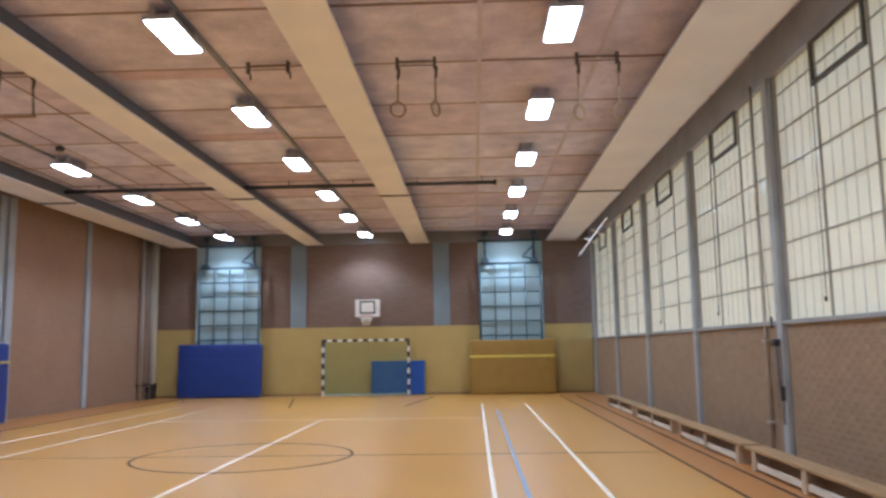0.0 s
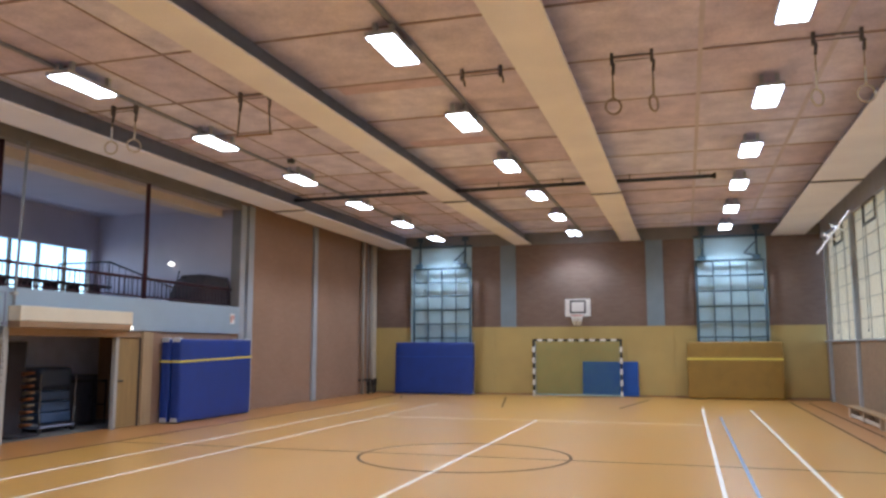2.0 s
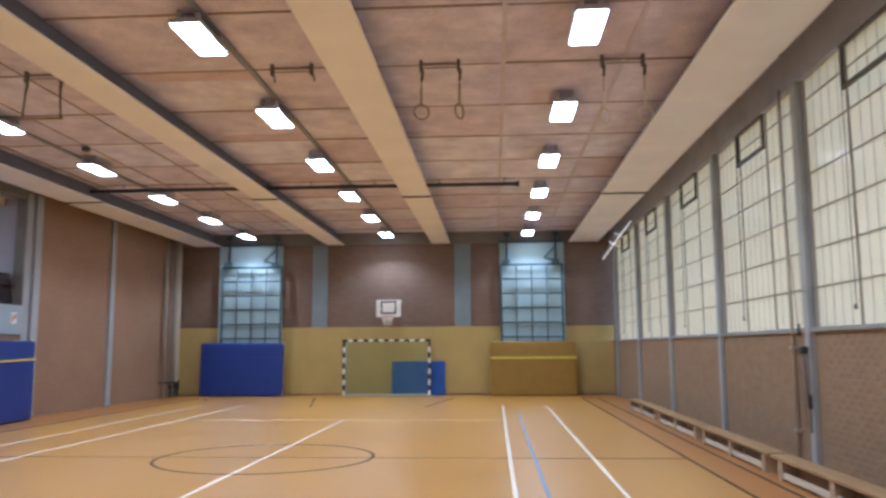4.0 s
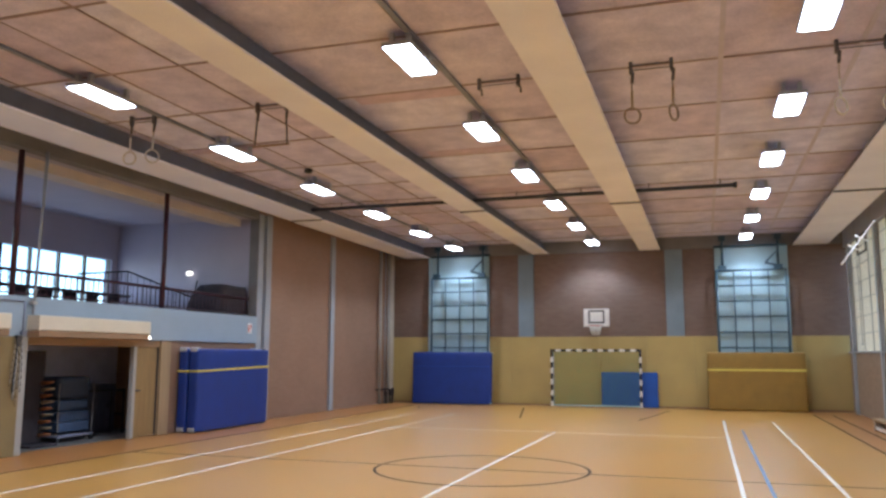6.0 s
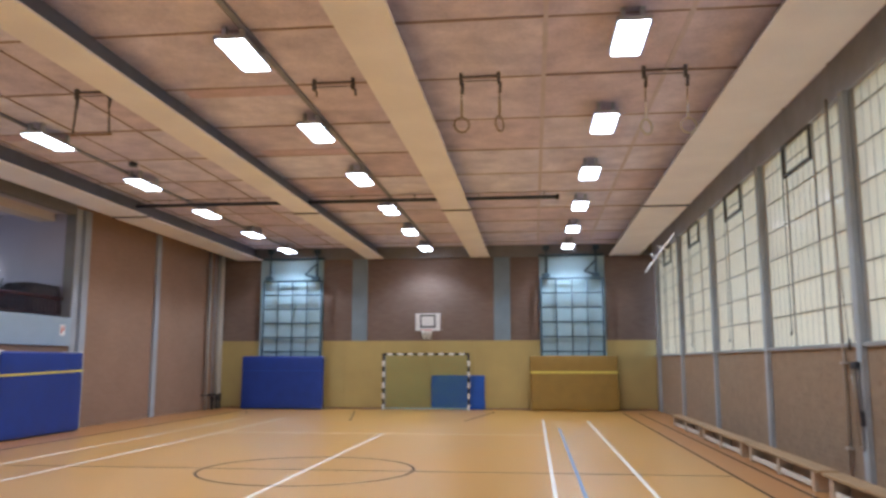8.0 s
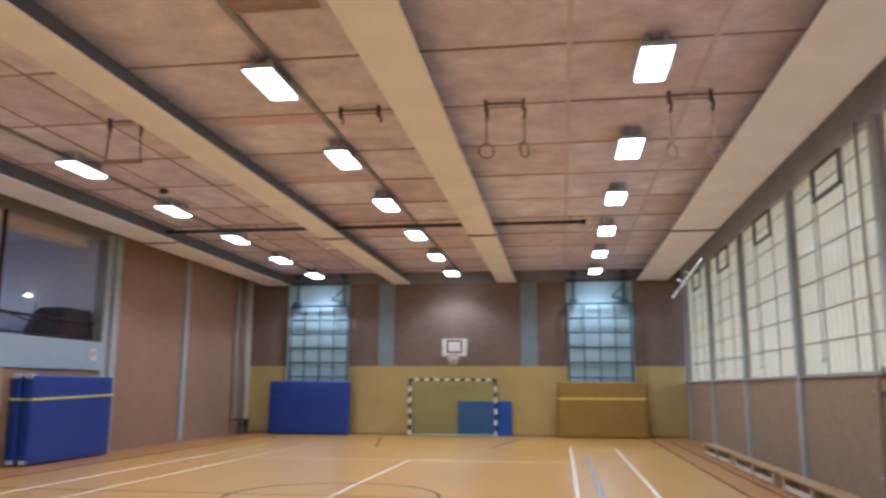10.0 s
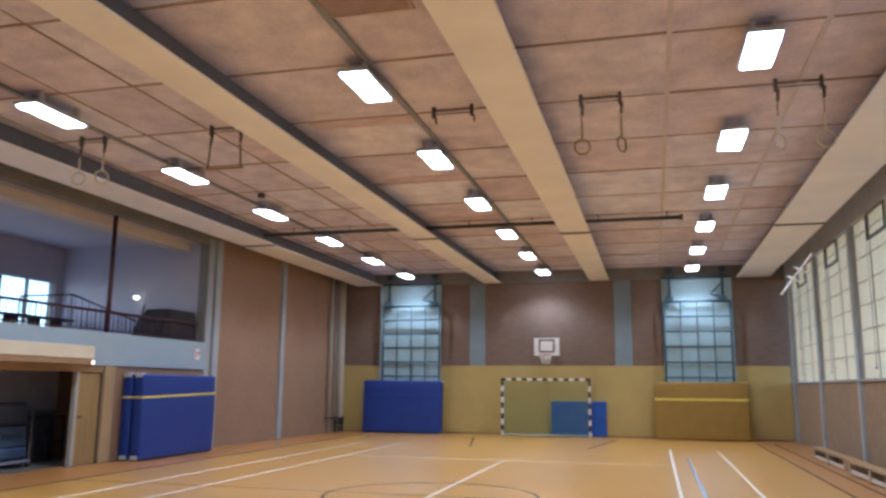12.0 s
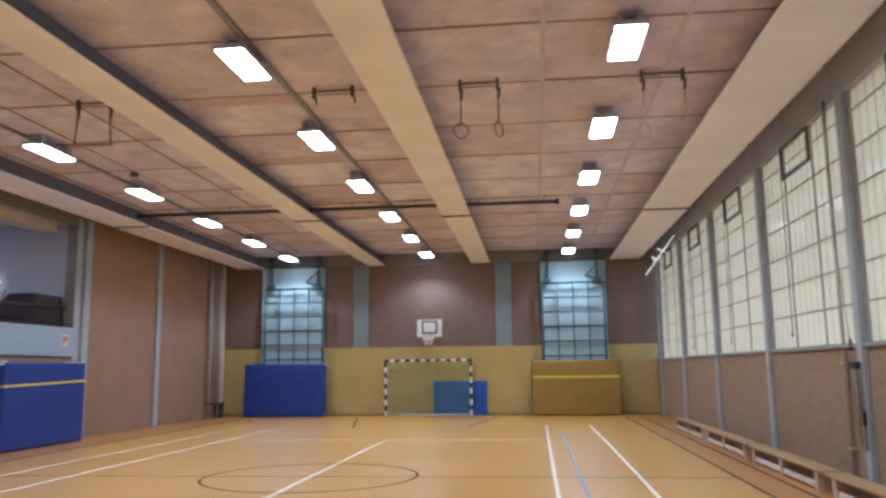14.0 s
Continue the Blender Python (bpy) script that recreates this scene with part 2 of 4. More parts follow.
M_GALFLOOR = mat("gallery_floor", (0.18, 0.15, 0.13), 0.6, vary=0.1)
M_STORE = mat("store_wall", (0.66, 0.66, 0.80), 0.85, vary=0.1, scale=2)
M_STOREF = mat("store_floor", (0.16, 0.155, 0.15), 0.7, vary=0.1, scale=2)
M_DARK = mat("cloth_dark", (0.035, 0.028, 0.035), 0.8, vary=0.2, scale=5)
M_CABINET = mat("cabinet_slate", (0.11, 0.11, 0.15), 0.55, vary=0.1, scale=4)
M_CHAIR = mat("trolley_blue", (0.045, 0.085, 0.17), 0.6, vary=0.15, scale=5)
M_CHAIRD = mat("trolley_dark_blue", (0.035, 0.05, 0.085), 0.6, vary=0.15, scale=5)
M_REDWOOD = mat("box_redwood", (0.36, 0.13, 0.045), 0.5, vary=0.15, scale=3, grain=16, stretch=(5, 0.6, 5))
M_ROPE = mat("rope", (0.36, 0.28, 0.18), 0.9, vary=0.2, scale=30)
M_RING = mat("ring_wood", (0.27, 0.20, 0.15), 0.5, vary=0.1, scale=20)
M_PIPE = mat("pipe_cream", (0.54, 0.48, 0.40), 0.5, vary=0.06, scale=3)
M_DOWN = mat("pipe_brownish", (0.46, 0.40, 0.34), 0.6, vary=0.08, scale=3)
M_FOAM = mat("model_foam", (0.85, 0.85, 0.83), 0.6, vary=0.04, scale=8)
M_GLASS = bpy.data.materials.new("tinted_glass")
M_GLASS.use_nodes = True
M_GLASS.node_tree.nodes["Principled BSDF"].inputs["Base Color"].default_value = (0.74, 0.82, 0.87, 1)
M_GLASS.node_tree.nodes["Principled BSDF"].inputs["Transmission Weight"].default_value = 1.0
M_GLASS.node_tree.nodes["Principled BSDF"].inputs["Roughness"].default_value = 0.0
M_GLASS.node_tree.nodes["Principled BSDF"].inputs["IOR"].default_value = 1.05


# ---- mesh helpers ----
def add_box(bm, x0, x1, y0, y1, z0, z1, mi=0):
    v = [bm.verts.new((x, y, z)) for z in (z0, z1) for y in (y0, y1) for x in (x0, x1)]
    for q in ((0, 2, 3, 1), (4, 5, 7, 6), (0, 1, 5, 4), (2, 6, 7, 3), (0, 4, 6, 2), (1, 3, 7, 5)):
        bm.faces.new([v[k] for k in q]).material_index = mi


def add_tube(bm, p0, p1, r, n=10, r1=None, mi=0):
    p0, p1 = Vector(p0), Vector(p1)
    q = (p1 - p0).to_track_quat("Z", "Y")
    rings = []
    for p, rad in ((p0, r), (p1, r if r1 is None else r1)):
        rings.append([bm.verts.new(p + q @ Vector((rad * math.cos(2 * math.pi * k / n), rad * math.sin(2 * math.pi * k / n), 0))) for k in range(n)])
    for k in range(n):
        f = bm.faces.new((rings[0][k], rings[0][(k + 1) % n], rings[1][(k + 1) % n], rings[1][k]))
        f.smooth, f.material_index = True, mi
    bm.faces.new(rings[0][::-1]).material_index = mi
    bm.faces.new(rings[1]).material_index = mi


def add_torus(bm, c, R, r, axis="y", n=24, m=8, a0=0.0, a1=2 * math.pi):
    closed = a1 - a0 > 6.28
    rows = []
    for i in range(n if closed else n + 1):
        a = a0 + (a1 - a0) * i / n
        row = []
        for j in range(m):
            b = 2 * math.pi * j / m
            d, h = R + r * math.cos(b), r * math.sin(b)
            p = (d * math.cos(a), h, d * math.sin(a)) if axis == "y" else (d * math.cos(a), d * math.sin(a), h) if axis == "z" else (h, d * math.cos(a), d * math.sin(a))
            row.append(bm.verts.new(Vector(c) + Vector(p)))
        rows.append(row)
    for i in range(n):
        u, w = rows[i], rows[(i + 1) % len(rows)]
        for j in range(m):
            bm.faces.new((u[j], u[(j + 1) % m], w[(j + 1) % m], w[j])).smooth = True


def bevel(bm, width, seg=2):
    bmesh.ops.bevel(bm, geom=bm.edges[:], offset=width, segments=seg, affect="EDGES", profile=0.6)


def mesh_of(name, bm, *materials):
    bmesh.ops.recalc_face_normals(bm, faces=bm.faces[:])
    me = bpy.data.meshes.new(name)
    bm.to_mesh(me)
    bm.free()
    for m in materials:
        me.materials.append(m)
    return me


def part(name, bm, material, parent, label="", at=None):
    mats = material if isinstance(material, (list, tuple)) else (material,)
    ob = new(name, mesh_of(name, bm, *mats))
    if at is not None:
        ob.matrix_basis = at
    ob.parent = parent
    if label:
        ob["label"] = label
    return ob


def box_part(name, dims, material, parent=None, label="", edge=0.0, at=None, seg=2):
    bm = bmesh.new()
    add_box(bm, *dims)
    if edge:
        bevel(bm, edge, seg)
    return part(name, bm, material, parent, label, at)


def tube_part(name, p0, p1, r, material, parent=None, label="", n=10):
    bm = bmesh.new()
    add_tube(bm, p0, p1, r, n)
    return part(name, bm, material, parent, label)


def thing(name, label, category, x=0.0, y=0.0, z=0.0, group="", kind=""):
    return tagged(bpy_empty(name, x, y, z), label, category, group, kind)


def bpy_empty(name, x, y, z):
    ob = new(name)
    ob.empty_display_size = 0.1
    ob.matrix_basis = pose(x, y, z)
    return ob


def structure(ob, label="", category=""):
    return tagged(ob, label, category, kind="structure")


# ---- floor ----
X_AP0, X_AP1 = -9.82, 3.84
structure(box_part("floor", (X_AP0, X_AP1, NEAR, FAR, -0.12, 0), M_FLOOR), "worn orange linoleum sports hall floor", "floor")
structure(box_part("floor_border_right", (X_AP1, RIGHT + 0.3, NEAR, FAR, -0.12, 0), M_APRON), "reddish linoleum strip along the window wall", "floor")
structure(box_part("floor_border_left", (LEFT - 0.25, X_AP0, NEAR, FAR, -0.12, 0), M_APRON), "reddish linoleum strip along the gallery wall", "floor")


def line_y(name, x, y0, y1, w, m, label):
    tagged(box_part(name, (x - w / 2, x + w / 2, y0, y1, 0.0005, 0.004), m), label, "floor line", kind="structure")


def line_x(name, y, x0, x1, w, m, label, z=0.0035):
    tagged(box_part(name, (x0, x1, y - w / 2, y + w / 2, 0.0005, z), m), label, "floor line", kind="structure")


for x, y1 in ((1.03, 24.35), (2.34, 24.3), (-2.92, 19.3), (-7.05, 24.4), (-8.32, 24.3)):
    line_y("white_floor_line", x, NEAR, y1, 0.055, M_LWHITE, "white court line taped along the hall floor")
line_y("blue_floor_line", 1.42, NEAR, 21.6, 0.05, M_LBLUE, "blue court line along the hall floor")
for x, y1 in ((X_AP1 - 0.03, 28.0), (4.36, 27.9), (X_AP0 + 0.03, 28.0)):
    line_y("brown_floor_line", x, NEAR, y1, 0.05, M_LBROWN, "dark brown court line along the hall floor")
line_x("white_cross_line", 19.35, -7.0, 0.99, 0.045, M_LWHITE, "thin white line across the hall floor")
line_x("brown_cross_line", 12.66, X_AP0 + 0.06, X_AP1 - 0.06, 0.04, M_LBROWN, "thin brown line across the hall floor", 0.003)
for x0, y0, x1, y1 in ((-4.72, 23.5, -5.6, 28.0), (-1.28, 23.7, -0.62, 28.2), (-9.15, 26.9, -9.45, 27.6)):
    key = Vector((x1 - x0, y1 - y0, 0))
    bm = bmesh.new()
    add_box(bm, -0.03, 0.03, 0, key.length, 0, 0.0035)
    tagged(part("brown_key_line", bm, M_KEYLINE, None, "", pose(x0, y0, 0.0005, 0, 0, math.degrees(math.atan2(-key.x, key.y)))), "slanting brown line of the basketball key", "floor line", kind="structure")
bm = bmesh.new()
N = 96
ring = [[bm.verts.new((-2.92 + r * math.cos(2 * math.pi * k / N), 12.66 + r * math.sin(2 * math.pi * k / N), z)) for k in range(N)] for r, z in ((1.715, 0.0005), (1.715, 0.0045), (1.762, 0.0045), (1.762, 0.0005))]
for a in range(3):
    for k in range(N):
        bm.faces.new((ring[a][k], ring[a][(k + 1) % N], ring[a + 1][(k + 1) % N], ring[a + 1][k]))
tagged(part("centre_circle", bm, M_LBROWN, None), "brown centre circle painted on the floor", "floor line", kind="structure")

# ---- ceiling: boards with open joints, battens behind, one mesh ----
bm = bmesh.new()
add_box(bm, LEFT - 0.25, RIGHT + 0.25, NEAR, FAR + 0.25, CEIL + 0.03, CEIL + 0.2, 1)
YS = [9.5 + 2.13 * k for k in range(-7, 10)]
YS = [NEAR] + [y for y in YS if NEAR + 0.3 < y < FAR - 0.2] + [FAR]
XS = [LEFT, -9.8, -8.0, -6.75, -5.25, -3.05, -1.2, 1.0, 2.85, RIGHT]
for x0, x1 in zip(XS, XS[1:]):
    for y0, y1 in zip(YS, YS[1:]):
        dz = random.uniform(-0.006, 0.006)
        add_box(bm, x0 + 0.022, x1 - 0.022, y0 + 0.026, y1 - 0.026, CEIL + dz, CEIL + 0.028)
for y in YS[1:-1]:
    add_box(bm, LEFT, RIGHT, y - 0.022, y + 0.022, CEIL - 0.012, CEIL + 0.02, 1)
for x in XS[1:-1]:
    if x > 0.5:
        add_box(bm, x - 0.035, x + 0.035, NEAR, FAR, CEIL - 0.014, CEIL + 0.02, 2)
    else:
        add_box(bm, x - 0.007, x + 0.007, NEAR, FAR, CEIL - 0.009, CEIL + 0.02, 1)
for x0, x1, y0, y1 in ((-4.88, -3.06, 11.66, 12.06), (-4.88, -3.06, 15.45, 15.86), (-4.88, -3.06, 19.5, 19.9), (-9.7, -8.1, 13.8, 14.15)):
    add_box(bm, x0, x1, y0, y1, CEIL - 0.011, CEIL + 0.005, 3)
structure(part("ceiling", bm, (M_PANEL, M_SEAM, M_STRIP, M_REDBOARD), None), "reddish brown board ceiling with dark joints", "ceiling")

# ---- beams under the ceiling ----
for x0, x1 in ((-10.76, -9.74), (-5.57, -4.9), (-1.55, -0.81), (3.64, 4.77)):
    beam = structure(bpy_empty("beam", (x0 + x1) / 2, 0, BEAM), "cream clad ceiling beam along the hall", "beam")
    for y0, y1, d in ((NEAR, 20.16, 0.0), (20.2, FAR, -0.02)):
        w = (x1 - x0) / 2
        bm = bmesh.new()
        add_box(bm, -w, w, y0, y1, d, 0.03 + d)
        bevel(bm, 0.006, 1)
        part("soffit", bm, M_BEAM, beam, "cream soffit board")
        # Set-back core, coloured dark for the shaded gap above the soffit.
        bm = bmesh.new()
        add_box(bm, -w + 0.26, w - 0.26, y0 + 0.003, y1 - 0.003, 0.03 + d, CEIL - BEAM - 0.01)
        part("beam_core", bm, M_BEAM_SHADE, beam)
    bm = bmesh.new()
    add_box(bm, -w - 0.01, w + 0.01, 20.16, 20.2, -0.035, 0.02)
    part("joint_strip", bm, M_STEEL, beam, "dark joint strip")

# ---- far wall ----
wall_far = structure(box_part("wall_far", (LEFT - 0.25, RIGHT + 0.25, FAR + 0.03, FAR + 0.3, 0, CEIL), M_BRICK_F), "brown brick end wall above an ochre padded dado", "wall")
DADO = 2.55
for x0, x1 in zip([LEFT + k * 1.665 for k in range(10)], [LEFT + k * 1.665 for k in range(1, 11)]):
    box_part("wall_pad", (x0 + 0.002, x1 - 0.002, FAR - 0.03, FAR + 0.028, 0.06, DADO), M_OCHRE, wall_far, "ochre impact pad", 0.006, seg=1)
box_part("skirting", (LEFT, RIGHT, FAR - 0.01, FAR + 0.029, 0, 0.06), M_LINTEL, wall_far, "dark skirting board")
for x0, x1 in ((-6.14, -5.54), (-0.68, -0.06)):
    box_part("pilaster", (x0, x1, FAR - 0.02, FAR + 0.03, DADO, 5.7), M_PILASTER, wall_far, "blue-grey concrete pilaster", 0.006, seg=1)
for x0, x1 in ((-9.78, -7.28), (1.04, 3.46)):
    box_part("blue_panel", (x0, x1, FAR - 0.06, FAR - 0.0305, 0.06, 5.7), M_BLUEP, wall_far, "light blue painted panel behind the ladder", 0.006, seg=1)
box_part("fascia", (LEFT, RIGHT, FAR - 0.06, FAR + 0.03, 5.7, CEIL - 0.002), M_CONCD, wall_far, "grey concrete fascia")
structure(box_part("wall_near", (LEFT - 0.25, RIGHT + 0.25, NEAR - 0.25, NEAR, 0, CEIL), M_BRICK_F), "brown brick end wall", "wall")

# ---- right wall: brick parapet, pillars, lintel, windows ----
wall_right = structure(box_part("wall_right", (RIGHT + 0.005, RIGHT + 0.3, NEAR, FAR, 0, SILL - 0.06), M_MORTAR), "brown brick parapet under the windows", "wall")
box_part("lintel", (RIGHT - 0.02, RIGHT + 0.3, NEAR, FAR, WTOP, CEIL - 0.002), M_CONCR, wall_right, "grey concrete lintel")
box_part("window_ledge", (RIGHT - 0.05, RIGHT + 0.3, NEAR, FAR, SILL - 0.06, SILL), M_SILLM, wall_right, "grey window ledge", 0.008, seg=1)
for y in PILLARS:
    box_part("pillar", (RIGHT - 0.08, RIGHT + 0.011, y - 0.11, y + 0.06, 0, WTOP), M_PILLAR, wall_right, "blue-grey pillar", 0.012, seg=1)
    box_part("pillar_core", (RIGHT + 0.013, RIGHT + 0.3, y - 0.14, y + 0.14, SILL, WTOP), M_PILLAR, wall_right)

ROW_H = 0.537
BAY = 4.39 - 0.28
EDGES = [0.0, 1.35, 2.76, BAY]
LEVELS = [0.0] + [0.02 + ROW_H * k for k in range(1, 7)] + [WTOP - SILL]
M_RIB = mat("rib_beige", (0.56, 0.51, 0.42), 0.5, vary=0.06)


def pane_mesh(w, h):
    bm = bmesh.new()
    add_box(bm, 0.0, 0.02, 0, w, 0, h)
    for k in range(1, 5):
        add_box(bm, -0.006, -0.0005, w * k / 5 - 0.006, w * k / 5 + 0.006, 0, h, 1)
    return mesh_of("pane", bm, M_PANE, M_RIB)


PANES = {}
for c in range(3):
    for r in range(7):
        key = (c, r == 6)
        if key not in PANES:
            PANES[key] = pane_mesh(EDGES[c + 1] - EDGES[c] - 0.04, LEVELS[r + 1] - LEVELS[r] - 0.02)
for number, y in enumerate(PILLARS):
    y0 = y + 0.14
    cols = 3 if y0 + BAY <= FAR + 0.1 else sum(1 for e in EDGES[1:] if y0 + e < FAR + 0.3)
    if cols < 1:
        continue
    win = structure(bpy_empty("window_%d" % (number + 1), RIGHT, y0, SILL), "tall milky ribbed window in grey sashes", "window")
    for c in range(cols + 1):
        wy = min(max(EDGES[c], 0.02), EDGES[cols] - 0.02)
        box_part("mullion", (0.03, 0.10, wy - 0.012, wy + 0.012, 0, WTOP - SILL), M_MULLION, win)
    for z in LEVELS[:-1]:
        box_part("transom", (0.04, 0.095, 0.03, EDGES[cols] - 0.03, z - 0.0075, z + 0.0075), M_SASH, win)
    for c in range(cols):
        for r in range(7):
            p = new("pane", PANES[(c, r == 6)])
            p.matrix_basis = pose(0.055, EDGES[c] + 0.02, LEVELS[r] + 0.01)
            p.parent = win
    if cols == 3:
        bm = bmesh.new()
        a, b, z0, z1 = EDGES[1] + 0.0, EDGES[2] + 0.02, 4.96 - SILL, WTOP - SILL - 0.005
        add_box(bm, -0.02, 0.02, a, b, z0, z0 + 0.06)
        add_box(bm, -0.02, 0.02, a, b, z1 - 0.04, z1)
        add_box(bm, -0.02, 0.02, a, a + 0.045, z0 + 0.06, z1 - 0.04)
        add_box(bm, -0.02, 0.02, b - 0.06, b, z0 + 0.06, z1 - 0.04)
        part("vent_frame", bm, M_VENT, win, "dark tilting vent frame")
        tube_part("vent_rod", (-0.02, EDGES[2], 0.22), (-0.02, EDGES[2], z0 + 0.02), 0.0065, M_VENT, win, "dark opening rod", 8)
        box_part("crank", (-0.045, -0.015, EDGES[2] - 0.015, EDGES[2] + 0.02, 0.19, 0.25), M_VENT, win, "crank handle", 0.006)

# ---- left wall with gallery and store openings ----
wl = structure(box_part("wall_left", (LEFT - 0.25, LEFT, GAL1, FAR, 0, CEIL), M_BRICK_L), "brown brick side wall with blue-grey pilasters", "wall")
box_part("reveal", (LEFT - 0.2501, LEFT + 0.03, 19.46, 19.499, 2.9, 5.68), M_CONCD, wl, "grey opening reveal")
for y0, y1, d in ((19.5, 19.78, 0.03), (19.82, 20.12, 0.1), (24.1, 24.38, 0.08)):
    box_part("pilaster", (LEFT - 0.001, LEFT + d, y0, y1, 0, CEIL - 0.3), M_CONC, wl, "blue-grey pilaster", 0.008, seg=1)
structure(box_part("wall_left_near", (LEFT - 0.25, LEFT, NEAR, GAL0, 0, CEIL), M_BRICK_L), "brown brick side wall", "wall")
gf = structure(bpy_empty("gallery_front", LEFT, GAL0, 0), "gallery front with light blue band above store rooms", "wall")


def gbox(name, d, y0, y1, z0, z1, m, label="", back=0.25, edge=0.006):
    return box_part(name, (-back, d, y0 - GAL0, y1 - GAL0, z0, z1), m, gf, label, edge, seg=1)


gbox("fascia", 0.0, GAL0, GAL1, 5.68, CEIL - 0.002, M_CONCD, "grey fascia over the gallery")
gbox("blue_band", 0.05, GAL0, GAL1, 2.15, 2.9, M_BAND, "light blue painted gallery edge", 0.25)
gbox("lintel", 0.0, GAL0, 15.4, 2.0, 2.15, M_LINTEL, "brown timber lintel")
gbox("side_panel", 0.0, 15.78, GAL1, 0, 2.15, M_BRICK_L, "brown brick panel behind the mats")
gbox("door_post", 0.03, 15.42, 15.78, 0, 2.15, M_POST, "pale timber post")
gbox("jamb", 0.03, 14.5, 14.6, 0, 2.0, M_JAMB, "light grey door jamb", 0.08)
gbox("jamb", 0.04, 11.38, 11.56, 0, 2.15, M_JAMB, "light grey door jamb")
gbox("column_pad", 0.08, 10.86, 11.38, 0, 2.15, M_COLUMN, "ochre padded column")
gbox("jamb", 0.03, 10.74, 10.86, 0, 2.15, M_JAMB, "light grey door jamb")
gbox("lower_panel", 0.0, GAL0, 7.6, 0, 2.0, M_BRICK_L, "brown brick panel")

door = structure(bpy_empty("door_1", LEFT - 0.07, 14.6, 0), "plain brown wooden door, closed, beside the store", "door")
box_part("door_leaf", (-0.02, 0.03, 0.0, 0.76, 0.01, 1.995), M_DOOR, door, "", 0.004)
box_part("door_edge", (-0.02, 0.035, 0.77, 0.865, 0.0, 1.995), M_DARK, door, "dark door rebate")
box_part("door_handle", (0.03, 0.09, 0.08, 0.19, 1.02, 1.05), M_STEEL, door, "dark lever handle", 0.008)

for y0, y1, z0 in ((11.48, 14.6, 2.15), (7.4, 10.86, 2.15)):
    sb = thing("shutter_box", "cream roller shutter box over the store opening", "shutter box", LEFT, y0, z0, "shutter boxes")
    box_part("housing", (0.055, 0.36, 0, y1 - y0, 0.12, 0.40), M_CREAM, sb, "", 0.02)
    box_part("bottom_board", (0.055, 0.34, 0.02, y1 - y0 - 0.02, 0.0, 0.118), M_LINTEL, sb, "brown underside board", 0.01)
el = thing("wall_lamp", "small lit white emergency lamp by the shutter box", "lamp", LEFT + 0.05, 14.72, 2.16)
box_part("base", (0, 0.06, 0, 0.16, 0, 0.10), M_WHITE, el, "", 0.01)
box_part("lens", (0.061, 0.11, 0.02, 0.14, 0.015, 0.085), glow("small_lamp", (1, 0.95, 0.85), 4.0), el, "lit lens", 0.012)
sg = thing("safety_sign", "small white and red safety sign on the blue band", "sign", LEFT + 0.051, 18.95, 2.42)
box_part("plate", (0, 0.012, 0.05, 0.27, 0, 0.28), M_WHITE, sg, "", 0.003)
box_part("symbol", (0.0125, 0.016, 0.08, 0.14, 0.05, 0.22), M_RED, sg, "red symbol bar")
box_part("symbol", (0.0125, 0.016, 0.18, 0.24, 0.12, 0.24), M_RED, sg, "red symbol bar")

# ---- gallery room ----
structure(box_part("gallery_floor", (GAL_BACK, LEFT - 0.252, GAL0, GAL1, 2.6, 2.88), M_GALFLOOR), "dark gallery floor slab", "floor")
structure(box_part("gallery_ceiling", (GAL_BACK, LEFT - 0.252, GAL0, GAL1 + 0.25, 5.72, 5.95), M_GALWALL), "pale lavender gallery ceiling", "ceiling")
structure(box_part("gallery_beam", (-12.5, -12.0, GAL0, GAL1, 5.5, 5.719), mat("plaster_cream", (0.62, 0.54, 0.50), 0.8, vary=0.06, scale=1.5)), "cream downstand beam inside the gallery", "beam")
structure(box_part("gallery_end_wall", (GAL_BACK - 0.25, LEFT - 0.251, GAL1 + 0.05, GAL1 + 0.3, 2.6, 5.72), M_GALWALL), "pale lavender gallery end wall", "wall")
structure(box_part("gallery_near_wall", (GAL_BACK - 0.25, LEFT - 0.251, GAL0 - 0.25, GAL0, 0, 5.95), M_GALWALL), "pale lavender gallery wall", "wall")
gbw = structure(bpy_empty("gallery_back_wall", GAL_BACK, 0, 0), "gallery back wall with a band of windows", "wall")
WZ0, WZ1 = 2.97, 4.66
box_part("spandrel", (-0.25, 0, GAL0, GAL1 + 0.05, 2.6, WZ0), M_GALWALL, gbw)
box_part("head", (-0.25, 0, GAL0, GAL1 + 0.05, WZ1, 5.95), M_GALWALL, gbw)
GWIN = [(7.2, 10.6), (11.2, 14.95), (15.35, 19.3)]
ed = [GAL0] + [v for w in GWIN for v in w] + [GAL1 + 0.05]
for a, b in zip(ed[::2], ed[1::2]):
    box_part("pier", (-0.25, 0, a, b, WZ0, WZ1), M_DARK if 14 < a < 16 else M_GALWALL, gbw)
for k, (a, b) in enumerate(GWIN):
    gw = structure(bpy_empty("gallery_window_%d" % (k + 1), GAL_BACK, a, WZ0), "bright gallery window with dark bars in daylight", "window")
    n = 4
    for c in range(n + 1):
        y = (b - a) * c / n
        box_part("window_frame", (-0.16, -0.06, max(0, y - 0.035), min(b - a, y + 0.035), 0, WZ1 - WZ0), M_SASH, gw)
    for c in range(n):
        y = (b - a) * c / n
        pn = box_part("pane", (-0.115, -0.105, y + 0.036, y + (b - a) / n - 0.036, 0.001, WZ1 - WZ0 - 0.001), M_GLASS, gw)
        pn.visible_shadow = False
